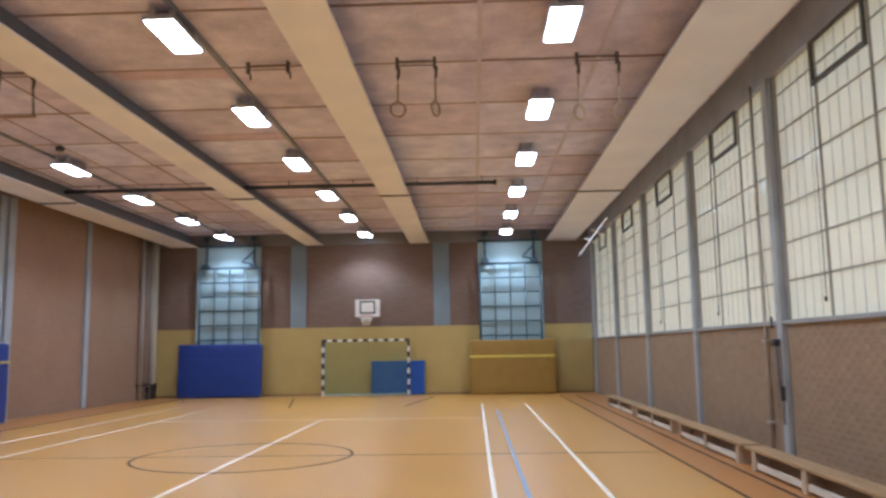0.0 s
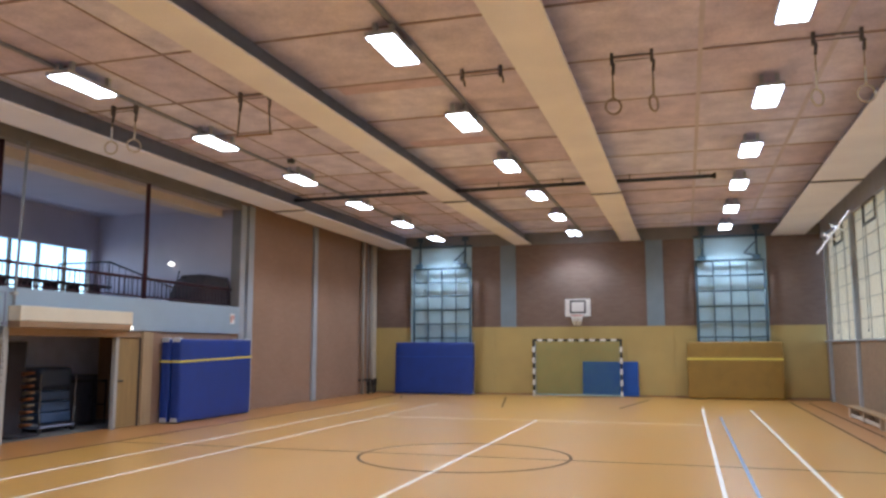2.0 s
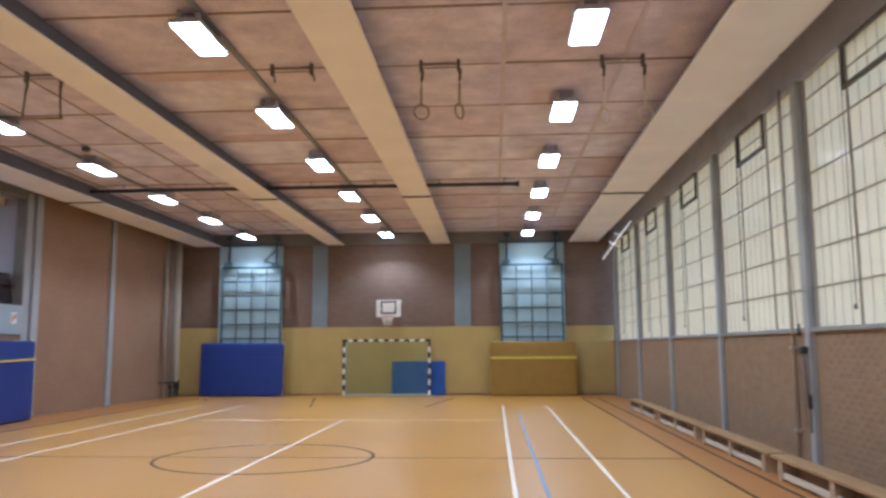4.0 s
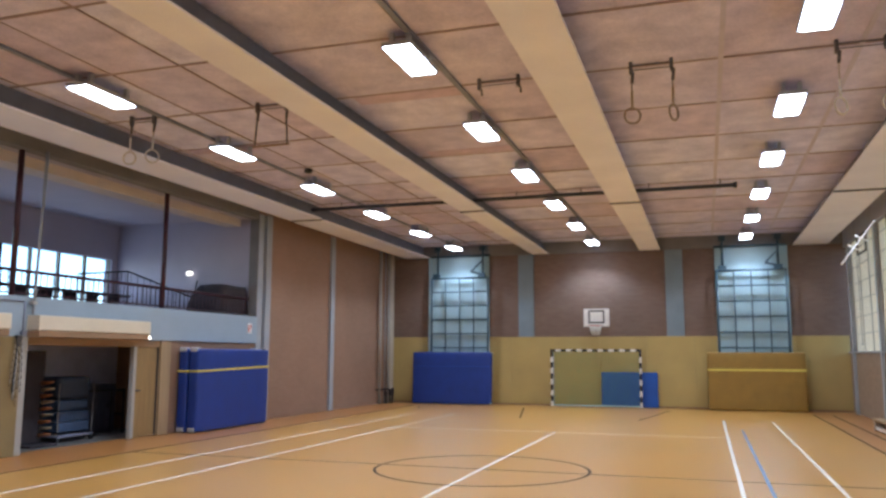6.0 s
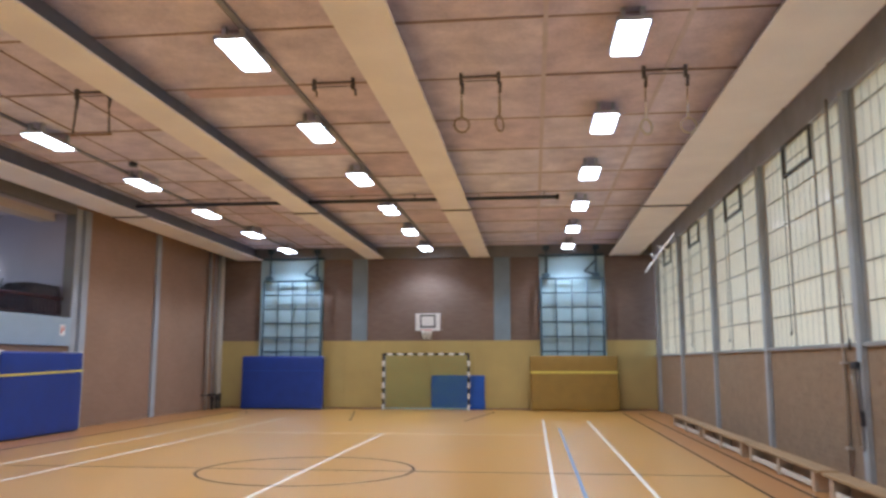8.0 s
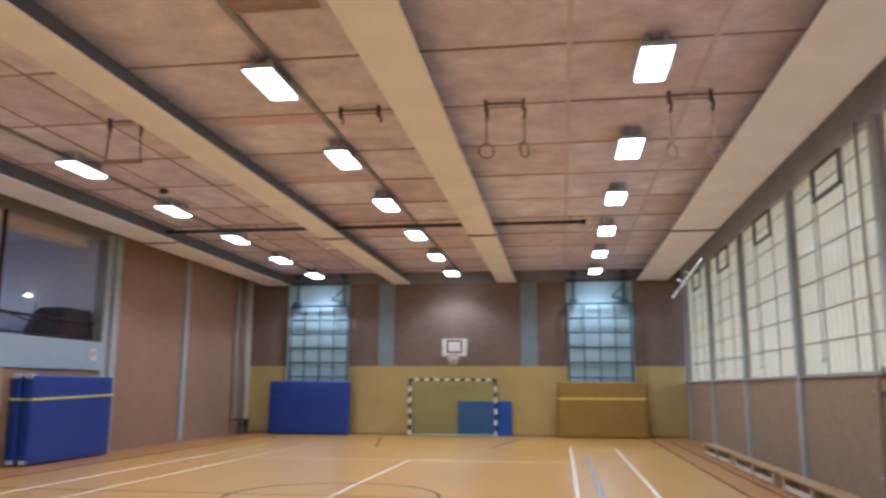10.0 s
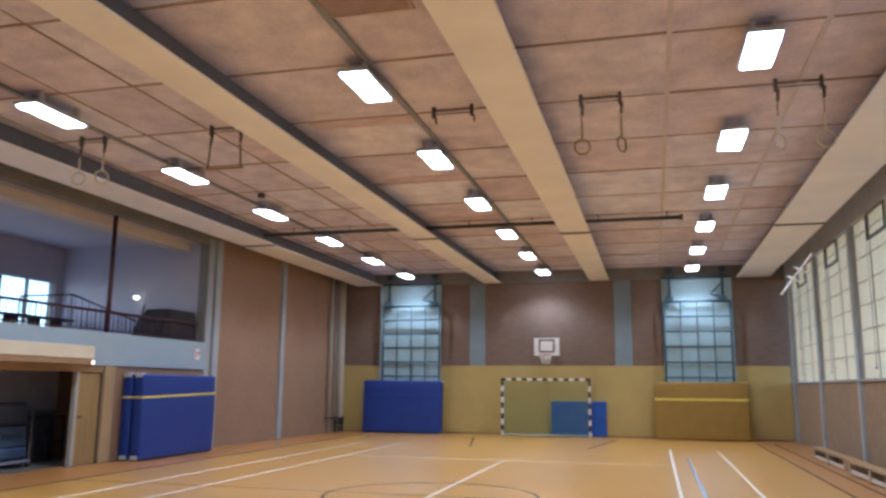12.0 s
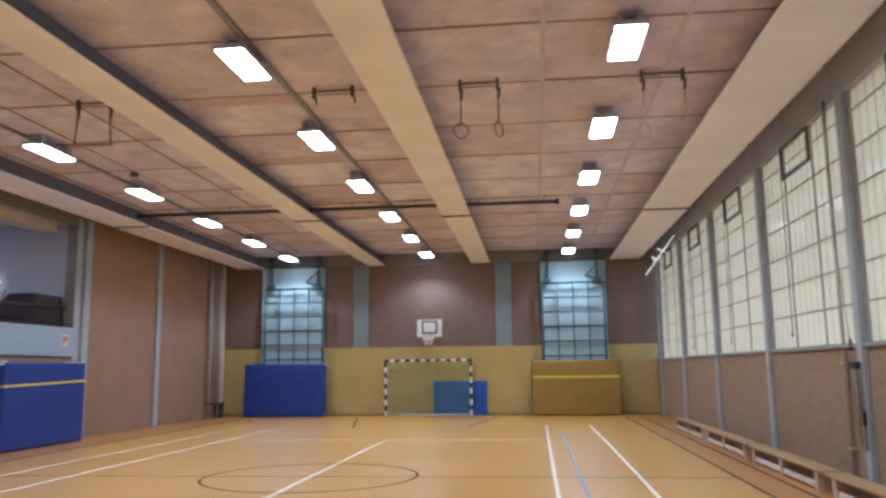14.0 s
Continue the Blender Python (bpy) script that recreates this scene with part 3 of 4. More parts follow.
hb = thing("window_bench", "dark low bench frame under the gallery windows", "bench", GAL_BACK + 0.35, 10.9, 2.88)
box_part("seat", (0, 0.42, 0, 8.4, 0.63, 0.69), M_DARK, hb, "", 0.01)
for k in range(10):
    box_part("leg", (0.02, 0.08, 7.86 - 0.86 * k, 8.32 - 0.86 * k, 0.0, 0.63), M_DARK, hb, "", 0.008)
pc = thing("covered_piano", "dark cloth covered piano on the gallery", "piano", -11.98, 18.76, 2.88)
bm = bmesh.new()
add_box(bm, -0.7, 0.33, -0.7, 0.7, 0, 0.8)
bmesh.ops.subdivide_edges(bm, edges=bm.edges[:], cuts=4, use_grid_fill=True)
for v in bm.verts:
    k = v.co.z / 0.8
    v.co.x = v.co.x * (1.0 + 0.03 * math.sin(9 * v.co.y)) + (0.3 * k ** 2 if v.co.x < -0.3 else 0.0)
    v.co.y *= 1.0 - 0.22 * k ** 2 + 0.03 * math.sin(8 * v.co.x)
    v.co.z += (0.05 * math.cos(2 * v.co.x)) * k
for f in bm.faces:
    f.smooth = True
part("cover", bm, M_DARK, pc)
gl = thing("wall_light", "small lit globe lamp on the gallery end wall", "lamp", -13.68, GAL1 + 0.05, 4.2)
tube_part("arm", (0, 0, -0.05), (0, -0.14, -0.05), 0.02, M_STEEL, gl)
bm = bmesh.new()
bmesh.ops.create_uvsphere(bm, u_segments=20, v_segments=12, radius=0.075, matrix=Matrix.Translation((0.1, -0.17, -0.02)) @ Matrix.Diagonal((1.4, 1, 0.8, 1)))
for f in bm.faces:
    f.smooth = True
part("globe", bm, glow("globe_lamp", (1.0, 0.97, 0.9), 2.5), gl, "lit globe")
tube_part("stem", (0.25, -0.1, -0.6), (0.33, -0.1, -0.22), 0.02, M_STEEL, gl)

# posts and railing
for y in (6.98, 11.25, 15.55):
    gp = structure(bpy_empty("gallery_post", LEFT - 0.12, y, 2.9), "dark maroon steel gallery post", "post")
    tube_part("shaft", (0, 0, 0), (0, 0, 2.76), 0.055, M_MAROON, gp, n=14)
    box_part("foot", (-0.09, 0.09, -0.09, 0.09, 0, 0.015), M_MAROON, gp)
rl = thing("railing", "dark maroon steel gallery railing with thin balusters", "railing", LEFT - 0.22, GAL0 + 0.05, 2.88)
LEN = GAL1 - GAL0 - 0.1
tube_part("handrail", (0, 0, 0.52), (0, LEN, 0.52), 0.034, M_MAROON, rl, n=12)
tube_part("bottom_rail", (0, 0, 0.09), (0, LEN, 0.09), 0.018, M_MAROON, rl)
k = 0
while k * 0.155 < LEN:
    tube_part("baluster", (0, k * 0.155, 0.09), (0, k * 0.155, 0.52), 0.011, M_MAROON, rl, n=6)
    k += 1
sr = thing("stair_rail", "thin dark steel stair handrail on the gallery", "railing", -13.0, 14.45, 2.88)
pts = [(0, 0, 0.79), (0, 1.65, 1.01), (0, 4.35, 0.53)]
for a, b in zip(pts, pts[1:]):
    tube_part("handrail", a, b, 0.022, M_STEEL, sr)
for p in pts + [(0, 3.05, 0.76)]:
    tube_part("post", (p[0], p[1], 0), p, 0.016, M_STEEL, sr, n=8)

for k in range(11):
    a, b = Vector(pts[0]), Vector(pts[1])
    p = a.lerp(b, (k + 0.5) / 11)
    tube_part("spindle", (p.x, p.y, 0.05), p, 0.008, M_STEEL, sr, n=6)
    a, b = Vector(pts[1]), Vector(pts[2])
    p = a.lerp(b, (k + 0.5) / 11)
    tube_part("spindle", (p.x, p.y, 0.05), p, 0.008, M_STEEL, sr, n=6)
pl = thing("steel_pole", "slim light grey steel pole fixed before the gallery", "pole", LEFT + 0.12, 11.6, 2.2)
tube_part("shaft", (0, -0.06, 0), (0, 0.03, 3.5), 0.028, M_CONC, pl, n=14)
for z in (0.15, 0.55):
    box_part("bracket", (-0.069, 0.04, -0.1, 0.0, z, z + 0.06), M_JAMB, pl, "", 0.008)
rb = thing("rope_bundle", "worn ropes hanging in a bundle on the padded column", "rope", LEFT + 0.085, 11.26, 0.75)
box_part("hook", (-0.004, 0.07, -0.06, 0.06, 1.22, 1.42), M_STEEL, rb, "", 0.012)
for k in range(6):
    y0, y1 = -0.13 + 0.045 * k, -0.05 + 0.02 * k
    bm = bmesh.new()
    last = None
    for j in range(9):
        u = j / 8
        p = (0.035 + 0.02 * (k % 2) + 0.015 * math.sin(3.1 * u), y1 + (y0 - y1) * math.sin(1.6 * u), 1.36 - u * (0.85 + 0.12 * ((k * 5) % 4)))
        if last:
            add_tube(bm, last, p, 0.014, 8)
        last = p
    part("rope", bm, (M_ROPE, M_STEEL, M_JAMB)[k % 3], rb)

cc = thing("cable_conduit", "thin grey cable conduit on the blue gallery edge", "conduit", LEFT + 0.05, GAL0 + 0.1, 2.8)
tube_part("run", (0.014, 0, 0), (0.014, 11.3 - GAL0, 0), 0.013, M_TRAY, cc, n=8)
tube_part("drop", (0.014, 11.3 - GAL0, 0.012), (0.014, 11.3 - GAL0, -0.55), 0.013, M_TRAY, cc, n=8)
box_part("junction_box", (0, 0.05, 11.25 - GAL0, 11.35 - GAL0, -0.62, -0.55), M_TRAY, cc, "", 0.006)

# ---- store rooms under the gallery ----
structure(box_part("store_floor", (GAL_BACK, LEFT - 0.252, GAL0, GAL1, -0.12, -0.002), M_STOREF), "grey store room floor", "floor")
structure(box_part("store_ceiling", (GAL_BACK, LEFT - 0.252, GAL0, GAL1, 2.45, 2.598), M_STORE), "grey store room ceiling", "ceiling")
structure(box_part("store_back_wall", (-13.8, -13.6, GAL0, GAL1, 0, 2.449), M_STORE), "grey store room back wall", "wall")
structure(box_part("store_side_wall", (-13.599, LEFT - 0.252, 16.6, 16.75, 0, 2.449), M_LINTEL), "brown store room side wall", "wall")
structure(box_part("store_partition", (-13.599, LEFT - 0.252, 11.0, 11.15, 0, 2.449), M_STORE), "grey store room partition", "wall")

tr = thing("chair_trolley", "blue-grey upholstered chair stack on a steel trolley", "trolley", -12.6, 13.82, 0)
box_part("base_plate", (-0.4, 0.4, -0.5, 0.5, 0.10, 0.15), M_TRAY, tr, "", 0.01)
for k in range(3):
    z = 0.2 + k * 0.225
    box_part("seat", (-0.36 + 0.02 * k, 0.36 - 0.02 * k, -0.44, 0.42, z, z + 0.215), M_CHAIR, tr, "", 0.05, seg=3)
bm = bmesh.new()
add_box(bm, -0.32, 0.32, -0.48, 0.46, 0.88, 1.36)
bevel(bm, 0.13, 4)
for f in bm.faces:
    f.smooth = True
part("backrest", bm, M_CHAIRD, tr, "dark blue rounded backrest")
for dx, dy in ((-0.36, -0.47), (0.36, -0.47), (-0.36, 0.47), (0.36, 0.47)):
    bm = bmesh.new()
    add_tube(bm, (dx - 0.02, dy, 0.05), (dx + 0.02, dy, 0.05), 0.05, 12)
    part("caster", bm, M_BLACK, tr)
    bm = bmesh.new()
    sgn = 1 if dy > 0 else -1
    zs = [(0.15, 0.0), (0.5, 0.03), (0.8, 0.015), (1.0, 0.04), (1.22, 0.02)]
    for (za, oa), (zb, ob2) in zip(zs, zs[1:]):
        add_tube(bm, (dx, dy + sgn * oa, za), (dx, dy + sgn * ob2, zb), 0.015, 8)
    part("upright", bm, M_CONCD, tr)
cab = thing("equipment_cabinet", "dark grey steel equipment cabinet in the store", "cabinet", -13.34, 15.5, 0)
box_part("body", (-0.24, 0.22, -0.55, 0.55, 0.0, 1.13), M_CABINET, cab, "", 0.012)
for k in (-0.52, 0.01):
    cd = box_part("door", (0.221, 0.24, k, k + 0.51, 0.06, 1.08), M_CABINET, cab, "", 0.005)
    box_part("handle", (0.241, 0.262, k + 0.22, k + 0.28, 0.55, 0.68), M_STEEL, cd)
fr = thing("equipment_stand", "black tubular steel stand in the store room", "stand", -12.8, 15.12, 0)
for y in (-0.6, 0.62):
    for x in (-0.18, 0.18):
        tube_part("leg", (x, y, 0), (x, y, 1.0), 0.019, M_BLACK, fr)
    for z in (0.43, 0.98):
        tube_part("cross_bar", (-0.18, y, z), (0.18, y, z), 0.017, M_BLACK, fr)
for x in (-0.18, 0.18):
    tube_part("top_bar", (x, -0.62, 1.0), (x, 0.64, 1.0), 0.02, M_BLACK, fr)
cl = thing("club_rack", "dark rack hung with worn orange wooden clubs", "rack", -12.0, 12.65, 0)
box_part("board", (-0.7, -0.28, -0.32, 0.3, 0.05, 1.9), M_DARK, cl, "", 0.01)
box_part("foot", (-0.4, 0.1, -0.32, 0.36, 0, 0.05), M_DARK, cl, "", 0.01)
for k in range(9):
    z = 0.2 + k * 0.13
    bm = bmesh.new()
    add_tube(bm, (-0.28, 0.24 + 0.03 * (k % 2), z), (-0.02, 0.26 + 0.03 * (k % 2), z + 0.03), 0.045, 10, 0.02)
    part("club", bm, M_ROPE if k % 2 else M_REDWOOD, cl)
vb = thing("vaulting_box", "orange-brown wooden vaulting box in stacked sections", "vaulting box", -12.08, 10.0, 0)
for k in range(4):
    w, d = 0.78 - 0.03 * k, 0.40 - 0.03 * k
    z0, z1 = (0.0 if k == 0 else 0.365 + 0.455 * (k - 1)), 0.36 + 0.455 * k
    sec = box_part("section", (-d, d, -w, w, z0, z1), M_REDWOOD, vb, "", 0.012)
    box_part("edge_strip", (d - 0.004, d + 0.012, -w + 0.015, w - 0.015, z1 - 0.045, z1 - 0.004), M_WOODL, sec, "pale worn edge strip")
    for y in (-w + 0.1, w - 0.1):
        box_part("corner_block", (d - 0.004, d + 0.006, y - 0.045, y + 0.045, z0 + 0.01, z1 - 0.05), M_REDWOOD, sec)
box_part("top_pad", (-0.30, 0.30, -0.64, 0.64, 1.726, 1.82), M_LINTEL, vb, "brown leather top", 0.04, seg=3)

# ---- lamps on the ceiling ----


def ceiling_light(x, y, spans):
    lt = thing("ceiling_light", "lit white rectangular luminaire hung under the board ceiling" if len(spans) == 1 else "twin-strip luminaire with a dark middle under the ceiling", "ceiling light", x, y, 5.9, "hall lights")
    bm = bmesh.new()
    add_box(bm, -0.21, 0.21, -0.575, 0.575, 0.03, 0.062)
    add_box(bm, -0.21, -0.20, -0.575, 0.575, 0, 0.03)
    add_box(bm, 0.20, 0.21, -0.575, 0.575, 0, 0.03)
    add_box(bm, -0.20, 0.20, -0.575, -0.565, 0, 0.03)
    add_box(bm, -0.20, 0.20, 0.565, 0.575, 0, 0.03)
    part("housing", bm, M_LAMPBOX, lt, "grey steel housing")
    for a, b in spans:
        bm = bmesh.new()
        add_box(bm, a, b, -0.53, 0.53, -0.02, 0.0295)
        bevel(bm, 0.004, 1)
        part("diffuser", bm, M_LAMP, lt, "lit white diffuser")
    for hy in (-0.4, 0.4):
        for hx in (-0.12, 0.12):
            bm = bmesh.new()
            add_box(bm, hx - 0.03, hx + 0.03, hy - 0.04, hy + 0.04, 0.062, CEIL - 5.9 - 0.007)
            part("hanger", bm, M_LAMPBOX, lt)
    return lt


lamp = None
for x in LAMP_X:
    for y in LAMP_Y:
        if lamp is None:
            lamp = ceiling_light(x, y, ((-0.182, 0.182),))
        elif x == LAMP_X[1] and y == LAMP_Y[-1]:
            ceiling_light(x, y, ((-0.198, -0.055), (0.055, 0.198)))
        else:
            copy_thing(lamp, pose(x, y, 5.9))
        lamp_light(x, y)
for x in (-8.62, -2.98):
    ct = tagged(box_part("cable_tray", (x - 0.04, x + 0.04, NEAR, FAR - 0.1, CEIL - 0.05, CEIL - 0.008), M_TRAY), "dark cable tray along a row of lights", "cable tray", kind="structure")

rail = thing("curtain_rail", "dark steel curtain rail across the ceiling", "rail", LEFT + 0.02, 20.05, 5.98)
tube_part("tube", (0, 0, 0), (12.8, 0, 0), 0.05, M_STEEL, rail, n=12)
for k in range(8):
    tube_part("hanger", (0.6 + 1.7 * k, 0, 0.04), (0.6 + 1.7 * k, 0, CEIL - 5.98), 0.012, M_STEEL, rail, n=8)
box_part("end_stop", (12.8, 12.88, -0.06, 0.06, -0.07, 0.07), M_STEEL, rail, "", 0.01)
sd = thing("smoke_detector", "small dark round detector on the ceiling", "detector", -8.05, 16.1, CEIL)
tube_part("body", (0, 0, -0.09), (0, 0, -0.006), 0.09, M_STEEL, sd, n=16)


vg = thing("ceiling_grille", "reddish brown slotted ventilation grille in the ceiling", "grille", -2.45, 7.8, CEIL)
box_part("frame", (-0.55, 0.55, -0.3, 0.3, -0.03, -0.007), M_GRILLE, vg, "", 0.006)
for k in range(9):
    box_part("slat", (-0.5, 0.5, -0.26 + k * 0.06, -0.235 + k * 0.06, -0.045, -0.0305), M_GRILLE, vg)

# ---- gymnastic ring gear ----
def ring_gear(x0, x1, kind, drop, turn=(15, 60), light=False):
    g = thing("ring_gear", {"rings": "dark steel brackets with hanging wooden gymnastic rings", "bar": "dark steel brackets with straps and a trapeze bar", "none": "dark steel ring brackets without rings"}[kind], "gymnastic rings", (x0 + x1) / 2, 11.42, CEIL, "ring gear")
    w = (x1 - x0) / 2
    for z, r in ((-0.06, 0.012), (-0.13, 0.008)):
        tube_part("crossbar", (-w, 0, z), (w, 0, z), r, M_RINGSTEEL_HAZED, g)
    for s in (-w, w):
        box_part("bracket", (s - 0.025, s + 0.025, -0.04, 0.04, -0.19, -0.008), M_RINGSTEEL_HAZED, g, "", 0.008)
        if kind == "none":
            tube_part("hook", (s + 0.04, -0.02, -0.2), (s + 0.05, -0.03, -0.3), 0.015, M_RINGSTEEL_HAZED, g)
            continue
        lean = 0.03
        tube_part("pulley", (s + lean, -0.02, -0.17), (s + lean * 0.5, -0.02, -0.34), 0.024, M_RINGSTEEL_HAZED, g)
        if kind == "rings":
            tube_part("rope", (s + 0.01, -0.02, -0.33), (s + 0.01, -0.02, -drop + 0.25), 0.008, M_ROPE if light else M_RINGSTEEL_HAZED, g)
            tube_part("strap", (s + 0.01, -0.02, -drop + 0.27), (s + 0.01, -0.02, -drop), 0.016, M_NETW if light else M_ROPE, g, "pale strap")
            bm = bmesh.new()
            add_torus(bm, (0, 0, -0.115), 0.115, 0.015)
            part("ring", bm, M_PIPE if light else M_RING, g, "wooden ring", pose(s + 0.01, -0.02, -drop + 0.005, 0, 0, turn[0] if s < 0 else turn[1]))
        else:
            tube_part("strap", (s, 0, -0.3), (s + 0.12 * s, 0, -drop), 0.014, M_RINGSTEEL_HAZED, g)
    if kind == "bar":
        tube_part("bar", (-w * 1.25, 0, -drop), (w * 1.25, 0, -drop), 0.018, M_LINTEL, g, "brown wooden bar")


ring_gear(-0.27, 0.31, "rings", 0.72)
ring_gear(2.49, 3.1, "rings", 0.84, (40, 8), True)
ring_gear(-2.59, -1.97, "none", 0)
ring_gear(-6.56, -6.0, "bar", 0.78)
ring_gear(-9.18, -8.69, "rings", 0.68, (15, 50), True)


# ---- swing-out climbing ladders on the far wall ----
def ladder(x0, x1):
    g = thing("climbing_ladder", "blue-green steel climbing grid hinged before a light blue panel", "climbing frame", x0, FAR - 0.3, 0, "climbing ladders")
    w = x1 - x0
    for k in range(5):
        r = 0.045 if k in (0, 4) else 0.028
        tube_part("upright", (w * k / 4, 0, 0.02), (w * k / 4, 0, 4.86), r, M_LADDER, g, n=12)
    for k in range(9):
        z = 4.84 - 0.54 * k
        tube_part("rung", (0, -0.01, z), (w, -0.01, z), 0.042 if k == 0 else 0.028, M_LADDER, g)
    tube_part("top_rail", (-0.06, 0.1, 5.72), (w + 0.06, 0.1, 5.72), 0.045, M_LADDER, g)
    for x in (0.22, w - 0.22):
        tube_part("hanger", (x, 0.1, 4.9), (x, 0.1, 6.1), 0.045, M_LADDER, g)
        box_part("bracket", (x - 0.12, x + 0.12, 0.02, 0.2, 5.9, 6.1), M_LADDER, g, "", 0.01)
        box_part("hinge", (x - 0.16, x + 0.12, -0.06, 0.14, 4.86, 5.02), M_LADDER, g, "", 0.01)
    tube_part("stay", (w - 0.65, -0.05, 5.08), (w - 0.25, 0.08, 5.5), 0.032, M_LADDER, g)
    tube_part("stay", (w - 0.65, -0.05, 5.08), (w - 0.1, 0.0, 4.95), 0.04, M_LADDER, g)


ladder(-9.56, -7.28)
ladder(1.09, 3.36)


# ---- mats ----
def soft_mat(name, label, x0, x1, y0, y1, h, m, category="mat", edge=0.06, lean=0.0):
    g = thing(name, label, category, (x0 + x1) / 2, (y0 + y1) / 2, 0)
    dx, dy = (x1 - x0) / 2, (y1 - y0) / 2
    bm = bmesh.new()
    add_box(bm, -dx, dx, -dy, dy, 0.015, h)
    bevel(bm, edge, 3)
    bmesh.ops.subdivide_edges(bm, edges=[e for e in bm.edges if e.calc_length() > 0.5], cuts=6, use_grid_fill=True)
    for v in bm.verts:
        n = noise.noise(v.co * 2.3 + Vector((x0, y0, 0)))
        v.co.x += 0.012 * n
        v.co.y += 0.012 * n + lean * v.co.z
    for f in bm.faces:
        f.smooth = True
    part("cover", bm, m, g)
    return g, dx, dy


g, dx, dy = soft_mat("thick_mat", "thick blue vinyl mat leaning on the end wall", -10.22, -7.08, 29.0, 29.28, 1.97, M_MATBLUE, lean=0.05)
box_part("seam", (-dx + 0.02, dx - 0.02, -dy - 0.004 + 0.066, -dy + 0.07, 1.42, 1.435), M_MATLIGHT, g, "raised seam")
for z in (0.02, 1.88):
    box_part("corner_cap", (dx - 0.1, dx + 0.01, -dy + 0.02 + 0.05 * z, -dy + 0.12 + 0.05 * z, z, z + 0.08), M_CAP, g, "pale corner cap", 0.02)
g, dx, dy = soft_mat("thick_mat", "thick ochre vinyl mat with a yellow band by the end wall", 0.66, 3.8, 29.0, 29.28, 1.98, M_MATOCHRE, lean=0.05)
box_part("band", (-dx + 0.0, dx - 0.0, -dy + 0.058, -dy + 0.075, 1.34, 1.42), M_STRAP, g, "yellow band")
box_part("fold", (-dx + 0.01, dx - 0.01, -dy + 0.04, -dy + 0.056, 0.93, 0.945), M_MATOCHRE, g, "sewn fold")
soft_mat("gym_mat", "flat bright blue gym mat standing behind the goal", -3.04, -1.04, 29.52, 29.64, 1.26, M_MATLIGHT, edge=0.02)
for k, (x0, x1) in enumerate(((-11.36, -11.1), (-11.06, -10.8))):
    g, dx, dy = soft_mat("thick_mat", "thick dark blue vinyl mat strapped upright to the brick wall", x0, x1, 16.05, 19.25, 1.98, M_MATBLUE)
    bm = bmesh.new()
    add_box(bm, -dx - 0.008, dx + 0.008, -dy - 0.008, dy + 0.008, 0, 0.045)
    part("strap", bm, M_STRAP, g, "yellow strap", pose(0, 0, 1.46, 1.4, 0, 0))
    for y in (-dy, dy - 0.12):
        for z in (0.02, 1.9):
            box_part("corner_cap", (-0.1, 0.1, y - 0.012, y + 0.132, z, z + 0.11), M_CAP, g, "pale corner cap", 0.03)


# ---- handball goal ----
goal = thing("handball_goal", "black and white striped handball goal with green net", "goal", -4.84, 29.2, 0)
GW, GH, T = 3.27, 2.08, 0.08


def striped(name, horizontal, x):
    bm = bmesh.new()
    n = 17 if horizontal else 10
    total = GW if horizontal else GH - T
    rings = []
    for k in range(n + 1):
        a = total * k / n
        corners = [(a, 0, GH - T), (a, T, GH - T), (a, T, GH), (a, 0, GH)] if horizontal else [(x, 0, a), (x + T, 0, a), (x + T, T, a), (x, T, a)]
        rings.append([bm.verts.new(c) for c in corners])
    for k in range(n):
        for c in range(4):
            f = bm.faces.new((rings[k][c], rings[k][(c + 1) % 4], rings[k + 1][(c + 1) % 4], rings[k + 1][c]))
            f.material_index = (k if horizontal else k + 1) % 2
    bm.faces.new(rings[0])
    bm.faces.new(rings[-1])
    part(name, bm, (M_BLACK, M_WHITE), goal, "black and white striped bar")


striped("post", False, 0)
striped("post", False, GW - T)
striped("crossbar", True, 0)
for x in (0.04, GW - 0.04):
    tube_part("top_stay", (x, 0.08, GH - 0.03), (x, 0.4, GH - 0.15), 0.02, M_CONC, goal)
    tube_part("back_stay", (x, 0.4, GH - 0.15), (x, 0.42, 0.04), 0.018, M_CONC, goal)
    tube_part("ground_bar", (x, 0.08, 0.03), (x, 0.42, 0.03), 0.02, M_CONC, goal)
tube_part("rear_bar", (0.04, 0.1, 0.05), (GW - 0.04, 0.1, 0.05), 0.025, M_FLOORBAR, goal, "pale floor bar")
bm = bmesh.new()
for k in range(64):
    x = 0.06 + k * (GW - 0.12) / 63
    add_box(bm, x - 0.0022, x + 0.0022, 0.16, 0.165, 0.05, GH - 0.08)
for k in range(41):
    z = 0.05 + k * (GH - 0.14) / 40
    add_box(bm, 0.06, GW - 0.06, 0.16, 0.165, z - 0.0022, z + 0.0022)
part("net", bm, M_NET, goal, "green cord net")

# ---- basketball board ----
bb = thing("basketball_hoop", "white basketball board with black square and short net", "basketball hoop", -3.1, 29.0, 2.9)
box_part("backboard", (-0.46, 0.46, 0, 0.03, 0, 0.64), M_WHITE, bb, "", 0.008)
bm = bmesh.new()
for a in ((-0.29, 0.29, 0.53, 0.59), (-0.29, 0.29, 0.11, 0.17), (-0.29, -0.23, 0.17, 0.53), (0.23, 0.29, 0.17, 0.53)):
    add_box(bm, a[0], a[1], -0.006, -0.001, a[2], a[3])
part("target_square", bm, M_BLACK, bb, "black target square")
box_part("rim_bracket", (-0.12, 0.12, -0.1, -0.001, -0.1, 0.06), M_PIPE, bb, "", 0.01)
bm = bmesh.new()
add_torus(bm, (0, -0.32, 0.02), 0.225, 0.012, "z")
